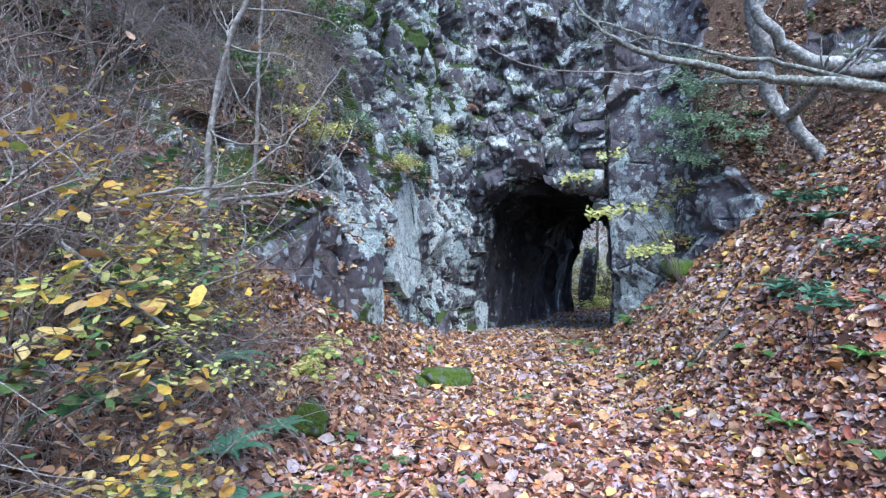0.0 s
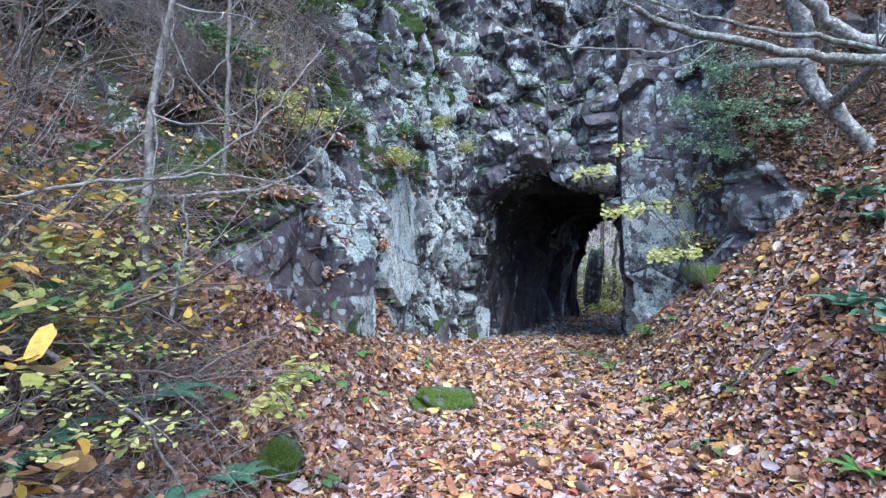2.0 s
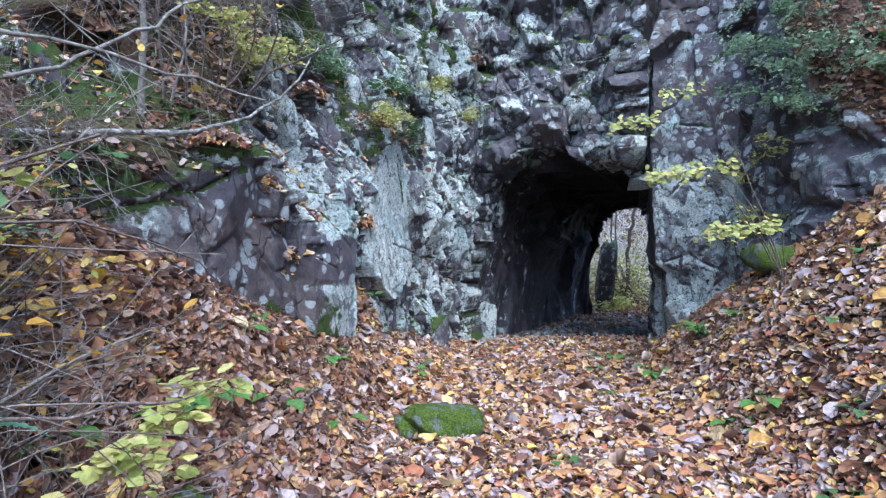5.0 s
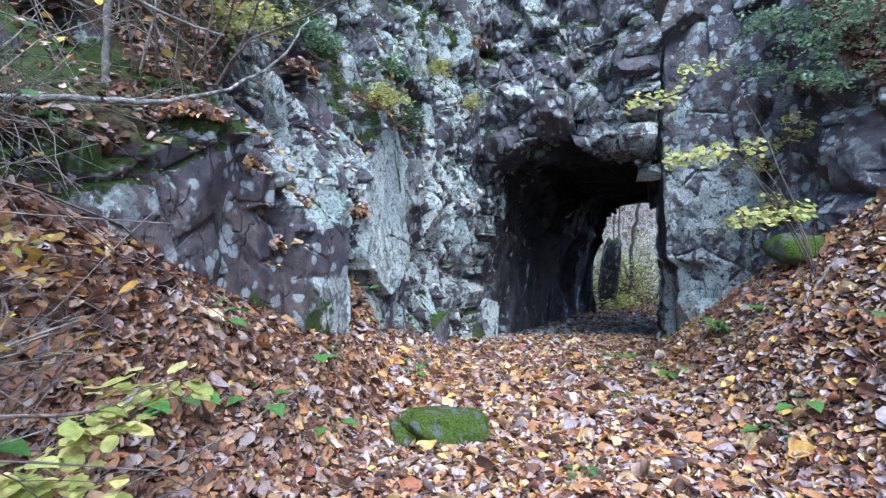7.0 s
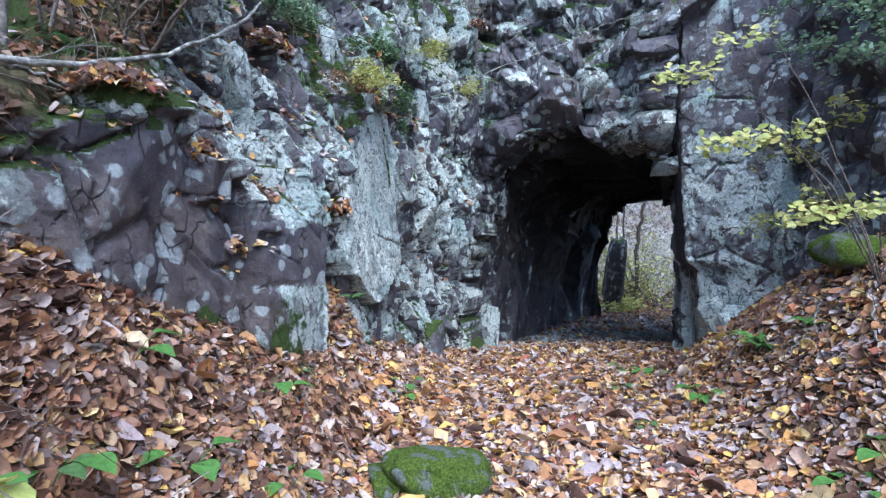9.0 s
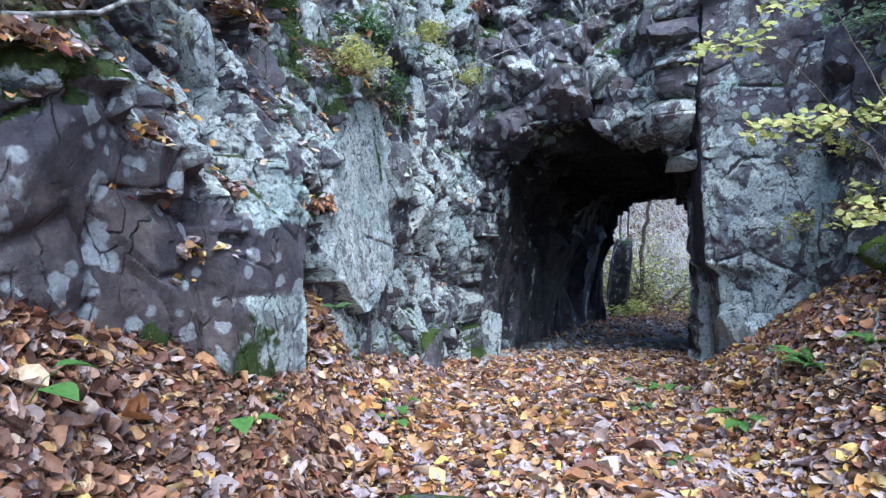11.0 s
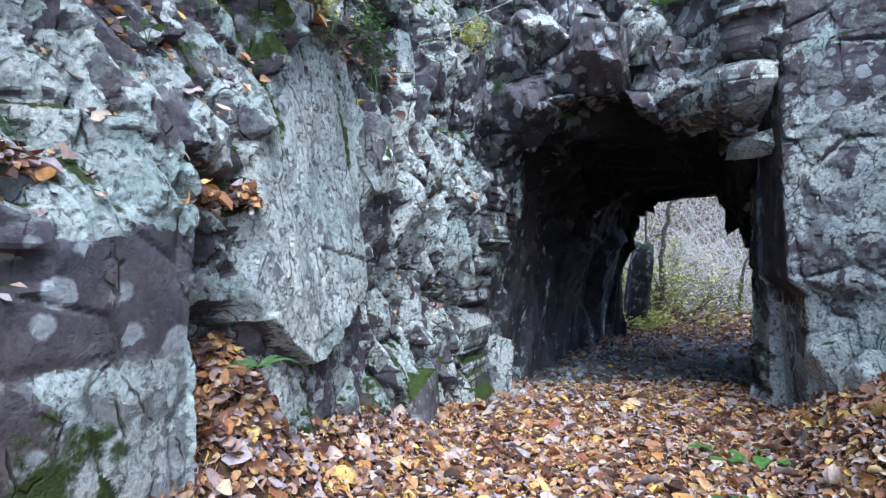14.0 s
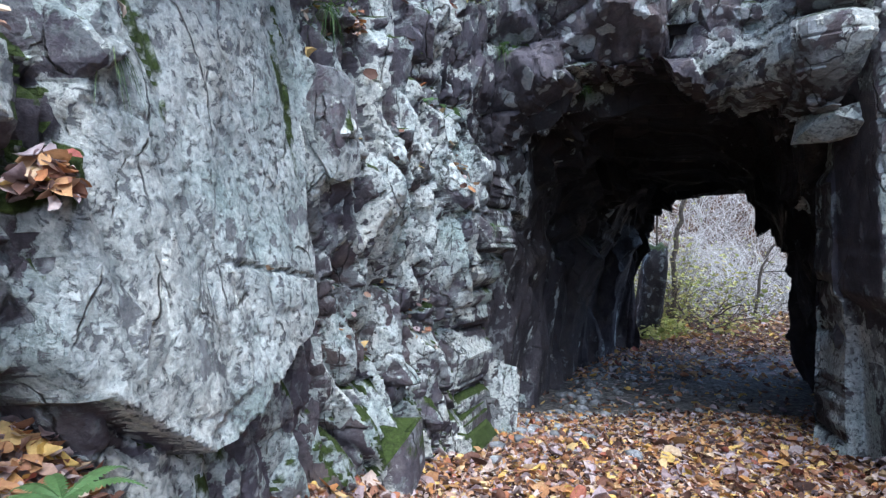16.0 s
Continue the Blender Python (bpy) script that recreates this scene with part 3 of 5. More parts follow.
    moss = (0.45 + 0.3 * fbm(U * 2.2, Z * 2.2, U * 0, 3, 147)) * left_slab * (1 - ramp01(Z, 0.5, 1.0)) * (1 - ramp01(U, 8.0, 8.6)) + 0.45 * columns * ramp01(fbm(U * 4.2 + 0.84 * Z, Z * 0.9, U * 0, 3, 141), 0.3, 0.46) * ramp01(Z, 0.9, 1.5)
    moss = moss + 0.46 * west * ramp01(Z - line, -0.4, -0.05) * (1 - ramp01(Z - line, 0.5, 1.4)) * (1 - ramp01(Y0, 8, 9.5)) + 0.24 * columns * (1 - ramp01(Z, 0.0, 0.5)) + 0.16 * columns * ramp01(Z, 2.2, 2.9)
    moss = moss + 0.3 * low * ramp01(fbm(U * 3, Z * 3, U * 0, 3, 143), 0.0, 0.3) + 0.12 * ramp01(Z, 3, 4) - 0.1 * sl + 0.1 * np.clip(-slope - 0.4, 0, 2) * columns
    moss = moss + 0.5 * np.exp(-((U + 0.03 * Z - 10.62) / 0.05) ** 2) * box(U, Z, 10, 11, 1.75, 2.3, 0.1)
    # shade put into the colour round the mouth and on the jamb's inner face
    shade = arch * (1 - ramp01(Z, 2.0, 3.0))
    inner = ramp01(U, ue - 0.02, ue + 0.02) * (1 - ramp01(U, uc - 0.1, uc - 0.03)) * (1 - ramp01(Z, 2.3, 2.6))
    # less lichen and fewer spots deepen the inner face's painted shade
    shade, lich, spots = np.maximum(shade, 0.55 * inner), lich - inner * (0.08 + 0.2 * ramp01(Z, 0.4, 1.2)), spots * (1 - 0.8 * inner)
    used = np.zeros(len(keep), bool)
    used[F.ravel()] = True
    idx = np.cumsum(used) - 1
    attrs = {k: v.ravel()[used] for k, v in (("lichen", lich), ("spots", spots), ("moss", moss), ("shade", shade), ("soil", soil))}
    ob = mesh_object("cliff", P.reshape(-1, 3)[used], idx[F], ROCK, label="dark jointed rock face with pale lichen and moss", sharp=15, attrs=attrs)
    return tagged(ob, category="cliff", kind="structure")


CLIFF = cliff()


# ---- the tunnel ----
def tunnel():
    L = np.array([(0.45, 12.3), (1.0, 13.4), (1.75, 15.0), (2.9, 17.0), (4.25, 18.7), (4.6, 19.3)])
    R = np.array([(3.95, 11.75), (4.45, 12.6), (5.05, 13.7), (5.65, 14.8), (6.05, 15.7), (6.4, 16.3)])
    ns, npf = 260, 240
    s = np.linspace(0, 1, ns)
    sl = np.linspace(0, 1, len(L))
    Lx = np.stack([np.interp(s, sl, L[:, k]) for k in (0, 1)], -1)
    Rx = np.stack([np.interp(s, sl, R[:, k]) for k in (0, 1)], -1)
    th = np.linspace(0, 1, npf)
    # profile: up the one wall, over, down the other
    ang = np.pi * (1 - th)
    px = 0.5 + 0.5 * np.sign(np.cos(ang)) * np.abs(np.cos(ang)) ** 0.55
    pz = np.abs(np.sin(ang)) ** np.where(th > 0.5, 0.72, 0.55)
    S, A = np.meshgrid(s, px, indexing="ij")
    _, H = np.meshgrid(s, pz, indexing="ij")
    top = np.interp(s, [0, 0.15, 0.5, 1], [2.75, 2.75, 2.5, 2.3])[:, None]
    base = path_height(Lx[:, 1])[:, None] - 0.35
    X = Lx[:, :1] * (1 - A) + Rx[:, :1] * A
    Y = Lx[:, 1:] * (1 - A) + Rx[:, 1:] * A
    Z = base + (top - base) * H
    run = S * 8
    gird = np.broadcast_to(th * 8.5, S.shape)
    D = blocks(run, gird, 0.7, 1.6, 0.1, 0.11, 0.3, 91, 0.05) + blocks(run, gird, 0.25, 0.6, 0.0, 0.04, 0.4, 95, 0.02) + 0.05 * fbm(X * 2, Y * 2, Z * 2, 4, 4)
    cx, cz = (A - 0.5), (H - 0.4)
    n = np.hypot(cx, cz) + 1e-6
    w = Rx - Lx
    w = w / np.hypot(*w.T)[:, None]
    out = D - 0.02 + 0.4 * (1 - ramp01(S, 0.0, 0.07))
    X = X + out * cx / n * w[:, :1]
    Y = Y + out * cx / n * w[:, 1:]
    Z = Z + out * cz / n
    tip = 0.38 * (0.45 - H) * ramp01(A, 0.55, 1.0) * ramp01(S, 0.3, 0.9)
    X, Y = X + tip * w[:, :1], Y + tip * w[:, 1:]
    F = grid_faces(npf, ns)
    # extra lichen on one wall by the mouth also imitates light falling in
    patch = fbm(X * 3, Y * 3, Z * 0.6, 3, 31)
    # shade is put into the wall colour, deepest towards the roof
    attrs = {"lichen": (0.40 - 0.1 * S + 0.18 * patch - 0.12 * H + 0.09 * (1 - ramp01(S, 0.02, 0.3)) * (A < 0.4)).ravel(), "spots": np.full(S.size, 0.05), "moss": (0.02 + 0 * Z).ravel(), "shade": np.clip(0.4 + 0.75 * H, 0, 1).ravel()}
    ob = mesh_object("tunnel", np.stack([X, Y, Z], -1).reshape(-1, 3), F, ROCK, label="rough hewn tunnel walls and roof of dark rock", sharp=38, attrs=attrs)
    return tagged(ob, category="tunnel", kind="structure")


TUNNEL = tunnel()


def hill_back():
    """The hill that the tunnel pierces: its roof and its far face."""
    foot = [(-6.5, 12.0), (0.5, 19.4), (3.4, 19.7), (4.45, 19.4), (4.75, 19.15), (5.3, 17.8), (6.0, 16.6), (6.4, 16.3), (9.0, 14.6), (13, 11)]
    t, xy, nrm = along(foot, 0.08)
    zs = np.arange(-1.6, 8.6, 0.08)
    U, Z = np.meshgrid(t, zs)
    X0, Y0 = np.broadcast_to(xy[:, 0], U.shape), np.broadcast_to(xy[:, 1], U.shape)
    D = -(blocks(U, Z, 0.6, 1.2, 0.1, 0.15, 0.4, 131, 0.05) + 0.08 * fbm(X0 * 2, Y0 * 2, Z * 2, 4, 3)) + 0.12 * np.maximum(Z - 3, 0)
    P = np.stack([X0 + D * nrm[:, 0], Y0 + D * nrm[:, 1], Z], -1)
    hole = ((X0 > 4.6) & (X0 < 6.45) & (Z < 2.15)).ravel()
    F = grid_faces(len(t), len(zs))[:, ::-1]
    F = F[~hole[F].any(1)]
    n = len(P.reshape(-1, 3))
    attrs = {"lichen": np.full(n, 0.45), "spots": np.full(n, 0.3), "moss": np.full(n, 0.15), "shade": np.zeros(n)}
    ob = mesh_object("cliff_far_side", P.reshape(-1, 3), F, ROCK, label="far rock face of the spur round the exit", sharp=38, attrs=attrs)
    tagged(ob, category="cliff", kind="structure")
    # wooded roof between the two faces
    xs, ys = np.arange(-12, 16, 0.35), np.arange(2, 24, 0.35)
    X, Y = np.meshgrid(xs, ys)
    front = np.interp(X, [-12, -6.5, -3.6, -1.65, -0.7, 0.7, 3.5, 4.0, 5.6, 9, 16], [2, 3.0, 5.2, 7.6, 10.4, 12.9, 12.6, 11.5, 8.2, 6.6, 3])
    rear = np.interp(X, [-12, -6.5, 0.5, 4.5, 6.2, 9, 13, 16], [7.5, 12.3, 19.6, 19.4, 16.6, 14.8, 11.2, 9])
    inner = np.minimum(Y - front, rear - Y)
    Zr = 7.9 + 1.6 * ramp01(inner, -0.2, 3.5) + 0.5 * fbm(X * 0.7, Y * 0.7, X * 0, 3, 6)
    ok = (inner > -0.5).ravel()
    F = grid_faces(len(xs), len(ys))
    F = F[ok[F].all(1)]
    top = mesh_object("hill_top", np.stack([X, Y, Zr], -1).reshape(-1, 3), F, SOIL, label="leaf-covered top of the spur", attrs={"bare": np.zeros(X.size)})
    tagged(top, category="hill", kind="structure")


hill_back()


# ---- fallen leaves ----
def leaf_cloud(name, pts, normals, length, width, curl, material, label, category, seed, parent=None, kind="stuff", aspect=1.0):
    """Many curled leaves in one mesh: eleven corners each."""
    g = np.random.default_rng(seed)
    n = len(pts)
    ang = g.uniform(0, 2 * np.pi, n)
    nz = normals / np.linalg.norm(normals, axis=1)[:, None]
    ref = np.stack([np.cos(ang), np.sin(ang), 0 * ang + 0.02], -1)
    tx = ref - (ref * nz).sum(1)[:, None] * nz
    tx /= np.linalg.norm(tx, axis=1)[:, None]
    ty = np.cross(nz, tx)
    le, wi = length[:, None], width[:, None]
    ce, cl = (curl * g.uniform(-0.4, 1.0, n))[:, None], (curl * g.uniform(-0.6, 1.0, n))[:, None]
    prof = [(-0.5, 0), (-0.32, 0.38), (-0.32, 0), (-0.32, -0.38), (0.0, 0.5), (0.0, 0), (0.0, -0.5), (0.3, 0.36), (0.3, 0), (0.3, -0.36), (0.5, 0)]
    V = np.empty((n, 11, 3))
    twist = g.normal(0, 0.25, (n, 1)) * curl[:, None]
    fold = (g.uniform(-0.25, 0.75, n) * np.minimum(curl, 1.0))[:, None]
    ragged = g.uniform(0.15, 0.6, (n, 1))
    for k, (a, b) in enumerate(prof):
        j = 1 + ragged * g.uniform(-1, 1, (n, 1))
        a = a + (0.16 * ragged * g.uniform(-1, 1, (n, 1)) if b else 0)
        V[:, k] = pts + tx * a * le + ty * b * wi * j + nz * (ce * b * b * 2.6 * wi + fold * abs(b) * wi + cl * (a * a * 4) * le * 0.35 + twist * a * b * 2 * wi)
    base = (np.arange(n) * 11)[:, None]
    tri = np.array([[0, 2, 1], [0, 3, 2], [1, 2, 5], [1, 5, 4], [2, 3, 6], [2, 6, 5], [4, 5, 8], [4, 8, 7], [5, 6, 9], [5, 9, 8], [7, 8, 10], [8, 9, 10]])
    F = (base[:, :, None] + tri[None]).reshape(-1, 3)
    ob = mesh_object(name, V.reshape(-1, 3), F, material, parent, label, smooth=True)
    return tagged(ob, category=category, kind=kind)


def ground_normal(x, y):
    e = 0.06
    dx = (ground_height(x + e, y) - ground_height(x - e, y)) / (2 * e)
    dy = (ground_height(x, y + e) - ground_height(x, y - e)) / (2 * e)
    n = np.stack([-dx, -dy, 0 * dx + 1], -1)
    return n / np.linalg.norm(n, axis=1)[:, None]


def litter(name, count, x0, x1, y0, y1, size, seed, thin=None, lift=0.03, spread=0.45, leaves=LITTER):
    g = np.random.default_rng(seed)
    x, y = g.uniform(x0, x1, count), g.uniform(y0, y1, count)
    if thin is not None:
        k = g.uniform(0, 1, count) < thin(x, y)
        x, y = x[k], y[k]
    n = len(x)
    nz = ground_normal(x, y) + g.normal(0, spread, (n, 3))
    nz[:, 2] = np.maximum(nz[:, 2], 0.15)
    pts = np.stack([x, y, ground_height(x, y) + g.uniform(0.005, lift, n)], -1)
    le = size * np.minimum(g.lognormal(0, 0.45, n), 1.7)
    return leaf_cloud(name, pts, nz, le, le * g.uniform(0.4, 0.72, n), g.uniform(0.15, 1.35, n), leaves,
                      "carpet of dry brown and orange fallen leaves", "fallen leaves", seed)


def thin_path(x, y):
    return (1 - 0.5 * ramp01(y, 12.0, 13.0) * (1 - ramp01(y, 16, 18))) * (1 - 0.55 * ramp01(-x, 1.2, 2.6)) * (1 - 0.3 * ramp01(x, 4.2, 5.4))


def thin_near(x, y):
    return thin_path(x, y) * (1 - ramp01(y, 4.0, 7.0))


def thin_far(x, y):
    return thin_path(x, y) * ramp01(y, 3.0, 6.5) * (1 - 0.45 * ramp01(-x, 0.3, 1.0) * (1 - ramp01(y, 8.0, 8.8)))


litter("leaf_litter", 64000, -4.0, 6.0, 1.7, 7.0, 0.053, 101, thin_near, leaves=RUSTY_LITTER)
litter("leaf_litter", 122000, -3.0, 5.6, 3.0, 13.6, 0.054, 106, thin_far)
litter("leaf_litter", 9000, -2.2, 5.0, 1.6, 12.4, 0.1, 104, thin_path, 0.045, 0.55)
litter("leaf_litter", 6000, 0.6, 8.5, 12.4, 21, 0.07, 105, thin_path)
litter("leaf_litter", 15000, -3.2, -1.2, 1.2, 6.8, 0.07, 103, None, 0.05, 0.5, DARK_LITTER)
litter("leaf_litter", 9000, -2.4, -0.5, 5.0, 8.4, 0.062, 107, None, 0.05, 0.55, DARK_LITTER)
litter("leaf_litter", 12000, 0.5, 13, 16, 30, 0.11, 102, thin_path)


# ---- plants: tools ----
class Wood:
    """Tapered tubes gathered into one mesh."""

    def __init__(self, sides=5):
        self.v, self.f, self.n, self.sides = [], [], 0, sides

    def tube(self, pts, radii):
        p = np.asarray(pts, float)
        m, k = len(p), self.sides
        d = np.gradient(p, axis=0)
        d /= np.linalg.norm(d, axis=1)[:, None] + 1e-9
        ref = np.array([0.31, 0.17, 0.93]) if abs(d[0, 2]) < 0.8 else np.array([0.93, 0.21, 0.1])
        a = np.cross(d, ref)
        a /= np.linalg.norm(a, axis=1)[:, None] + 1e-9
        b = np.cross(d, a)
        th = np.arange(k) * 2 * np.pi / k
        r = np.asarray(radii, float)[:, None, None]
        ring = p[:, None] + r * (np.cos(th)[None, :, None] * a[:, None] + np.sin(th)[None, :, None] * b[:, None])
        self.v.append(ring.reshape(-1, 3))
        i = self.n + np.arange(m * k).reshape(m, k)
        j = np.roll(i, -1, axis=1)
        self.f.append(np.stack([i[:-1], j[:-1], j[1:], i[1:]], -1).reshape(-1, 4))
        self.n += m * k

    def make(self, name, material, parent=None, label=""):
        return mesh_object(name, np.concatenate(self.v), np.concatenate(self.f), material, parent, label)


def bend(g, start, way, length, wobble, n, droop=0.0):
    way = np.array(way, float)
    way /= np.linalg.norm(way)
    pts = [np.array(start, float)]
    for _ in range(n - 1):
        way = way + g.normal(0, wobble, 3) + np.array([0, 0, -droop])
        way /= np.linalg.norm(way)
        pts.append(pts[-1] + way * length / (n - 1))
    return np.array(pts)


def sprout(g, wood, start, way, length, radius, depth, forks, wobble=0.18, spread=0.8, droop=0.0, tips=None, taper=0.35):
    """A branch with side branches. Gathers twig ends in tips."""
    n = 7 if depth else 5
    pts = bend(g, start, way, length, wobble, n, droop)
    wood[min(depth, len(wood) - 1)].tube(pts, np.linspace(radius, radius * taper, n))
    if tips is not None and depth <= 1:
        tips.extend((p, pts[-1] - pts[0]) for p in pts[2:])
    if depth == 0:
        return
    for k in range(forks):
        i = g.integers(1, n)
        d = pts[min(i + 1, n - 1)] - pts[max(i - 1, 0)]
        d = d / (np.linalg.norm(d) + 1e-9) + g.normal(0, spread, 3)
        sprout(g, wood, pts[i], d, length * g.uniform(0.4, 0.75), radius * (1 - 0.6 * i / n) * 0.6, depth - 1, forks, wobble, spread, droop, tips, taper)


def spray(name, tips, per, size, flat, material, parent, label, seed, reach=0.06, narrow=0.55):
    """Leaves about the twig ends."""
    g = np.random.default_rng(seed)
    base = np.array([t[0] for t in tips])
    pts = np.repeat(base, per, axis=0) + g.normal(0, reach, (len(base) * per, 3)) * np.array([1, 1, 0.45])
    nz = np.array([0, 0, flat]) + g.normal(0, 0.5, pts.shape)
    le = size * g.lognormal(0, 0.25, len(pts))
    ob = leaf_cloud(name, pts, nz, le, le * narrow * g.uniform(0.8, 1.2, len(pts)), g.uniform(-0.3, 0.7, len(pts)), material, label, "", seed)
    if "category" in ob:
        del ob["category"]
    ob.parent = parent
    return ob


def surface(x, y):
    return float(ground_height(np.array([x]), np.array([y]))[0])


GREY_BARK = bark_material("grey_bark", (0.07, 0.062, 0.055), (0.19, 0.175, 0.16), (0.36, 0.35, 0.33))
PALE_TWIG = bark_material("pale_dry_twig", (0.10, 0.085, 0.078), (0.24, 0.21, 0.195), (0.42, 0.385, 0.36), 35)
PALE_BARK = bark_material("pale_lichened_bark", (0.055, 0.054, 0.05), (0.22, 0.215, 0.205), (0.52, 0.52, 0.50), 18)
MOSSY_BARK = bark_material("mossy_grey_bark", (0.04, 0.045, 0.03), (0.15, 0.15, 0.13), (0.42, 0.43, 0.40), 22)
# pale twig, whitened further to hold the glare beyond the exit
GLARE_TWIG = bark_material("glare_twig", (0.3, 0.29, 0.28), (0.5, 0.49, 0.47), (0.7, 0.69, 0.66), 30)
DARK_BARK = bark_material("dark_bark", (0.025, 0.02, 0.017), (0.07, 0.06, 0.05), (0.15, 0.135, 0.12))
TWIG = bark_material("dry_twig", (0.055, 0.043, 0.037), (0.13, 0.102, 0.09), (0.27, 0.23, 0.205), 40)
YELLOW_GREEN = leaf_material("yellow_green_leaves", [(0.0, (0.26, 0.30, 0.08)), (0.4, (0.44, 0.47, 0.15)), (0.75, (0.58, 0.57, 0.24)), (1.0, (0.58, 0.50, 0.18))], 0.55, 0.4)
AUTUMN = leaf_material("autumn_leaves", [(0.0, (0.45, 0.24, 0.05)), (0.35, (0.55, 0.40, 0.07)), (0.6, (0.50, 0.40, 0.20)), (0.8, (0.30, 0.15, 0.06)), (1.0, (0.28, 0.34, 0.08))], 0.55, 0.35)
GREEN = leaf_material("green_leaves", [(0.0, (0.045, 0.10, 0.04)), (0.5, (0.08, 0.16, 0.06)), (1.0, (0.15, 0.22, 0.07))], 0.5, 0.3)
BLUE_GREEN = leaf_material("dull_evergreen_leaves", [(0.0, (0.05, 0.12, 0.07)), (0.6, (0.09, 0.19, 0.12)), (1.0, (0.17, 0.28, 0.18))], 0.4, 0.15)
SAGE = leaf_material("pale_green_leaves", [(0.0, (0.14, 0.24, 0.15)), (0.6, (0.24, 0.35, 0.23)), (1.0, (0.38, 0.47, 0.30))], 0.45, 0.35)
BRIGHT_GREEN = leaf_material("fresh_green_leaves", [(0.0, (0.06, 0.16, 0.04)), (0.6, (0.11, 0.24, 0.06)), (1.0, (0.20, 0.32, 0.09))], 0.5, 0.35)
BROWN_LEAF = leaf_material("withered_leaves", [(0.0, (0.13, 0.07, 0.045)), (0.5, (0.28, 0.16, 0.10)), (1.0, (0.42, 0.29, 0.20))], 0.6, 0.2)


def moss_material():
    m, nodes, links, b = material("moss", 0.95, 0.1)
    geo = nodes.new("ShaderNodeNewGeometry")
    n1 = tex_noise(nodes, links, 60, 7, 0.7, 0.3, geo.outputs["Position"]).outputs["Fac"]
    n2 = tex_noise(nodes, links, 7, 5, 0.6, 0.3, geo.outputs["Position"]).outputs["Fac"]
    col = ramp(nodes, links, n1, [(0.3, (0.018, 0.03, 0.007)), (0.5, (0.075, 0.112, 0.02)), (0.72, (0.17, 0.22, 0.042))])
    stone = ramp(nodes, links, n1, [(0.3, (0.06, 0.065, 0.065)), (0.7, (0.2, 0.215, 0.21))])
    col = mix(nodes, links, step(nodes, links, n2, 0.52, 0.6), col, stone)
    links.new(col, b.inputs["Base Color"])
    bump(nodes, links, b, n1, 1.0, 0.03)
    return m


MOSS = moss_material()


def stone_material():
    m, nodes, links, b = material("grey_stone", 0.85, 0.25)
    geo = nodes.new("ShaderNodeNewGeometry")
    n1 = tex_noise(nodes, links, 22, 7, 0.68, 0.3, geo.outputs["Position"]).outputs["Fac"]
    info = nodes.new("ShaderNodeObjectInfo")
    col = ramp(nodes, links, n1, [(0.3, (0.09, 0.095, 0.1)), (0.7, (0.34, 0.36, 0.37))])
    tone = ramp(nodes, links, info.outputs["Random"], [(0.0, (0.6, 0.6, 0.62)), (1.0, (1.5, 1.5, 1.5))])
    col = mix(nodes, links, 1.0, col, tone, "MULTIPLY")
    links.new(col, b.inputs["Base Color"])
    bump(nodes, links, b, n1, 0.7, 0.02)
    return m


STONE = stone_material()


# ---- plants: the wooded bank with its bare shrubs ----
def verts_of(ob):
    me = ob.data
    co = np.empty(len(me.vertices) * 3, np.float32)
    no = np.empty(len(me.vertices) * 3, np.float32)
    me.vertices.foreach_get("co", co)
    me.vertices.foreach_get("normal", no)
    out = {}
    for key in ("soil", "moss"):
        a = np.empty(len(me.vertices), np.float32)
        me.attributes[key].data.foreach_get("value", a)
        out[key] = a
    return co.reshape(-1, 3), no.reshape(-1, 3), out


CV, CN, CA = verts_of(CLIFF)


def stuff_part(ob):
    return tagged(ob, kind="stuff")


def bare_shrub(x, y, z, height, seed, lean=(0, 0), wood_mat=TWIG, leaves=None, dense=4, per=1):
    g = np.random.default_rng(seed)
    thing = empty("bare_shrub", x, y, z, "bare tangled grey-brown shrub on the leafy bank", "shrub", "shrubs on the banks")
    twigs = Wood(3)
    tips = []
    for k in range(g.integers(3, 6)):
        stem = Wood(5)
        way = np.array([lean[0] + g.normal(0, 0.55), lean[1] + g.normal(0, 0.55), 1.0])
        sprout(g, [twigs, twigs, stem], np.array([g.normal(0, 0.06), g.normal(0, 0.06), -0.05]), way, height * g.uniform(0.7, 1.15), 0.009 * height ** 0.5 + 0.003, 2, dense, 0.2, 0.75, 0.03, tips, 0.3)
        stem.make("stem", wood_mat, thing)
    stuff_part(twigs.make("twig_tangle", wood_mat, thing))
    if leaves:
        pick = [tips[i] for i in g.choice(len(tips), max(6, len(tips) // 5), replace=False)]
        spray("leaf_mass", pick, per, 0.06, 0.9, leaves, thing, "", seed + 1)
    return thing


soil_v = np.where((CA["soil"] > 0.7) & (CV[:, 0] < 2) & (CV[:, 2] < 6.2))[0]
soil_r = np.where((CA["soil"] > 0.7) & (CV[:, 0] > 2) & (CV[:, 2] < 6.5))[0]
g0 = np.random.default_rng(5)
SHRUBS = []
for k in range(20):
    x, y = g0.uniform(-4.6, -1.75), g0.uniform(2.6, 5.2)
    SHRUBS.append((x, y, surface(x, y), g0.uniform(0.7, 1.5), (0.45, -0.05)))
for i in g0.choice(soil_v, 22, replace=False):
    SHRUBS.append((*CV[i], g0.uniform(0.6, 1.3), (0.35, -0.35)))
for i in g0.choice(soil_r, 8, replace=False):
    SHRUBS.append((*CV[i], g0.uniform(0.5, 1.0), (-0.4, -0.3)))
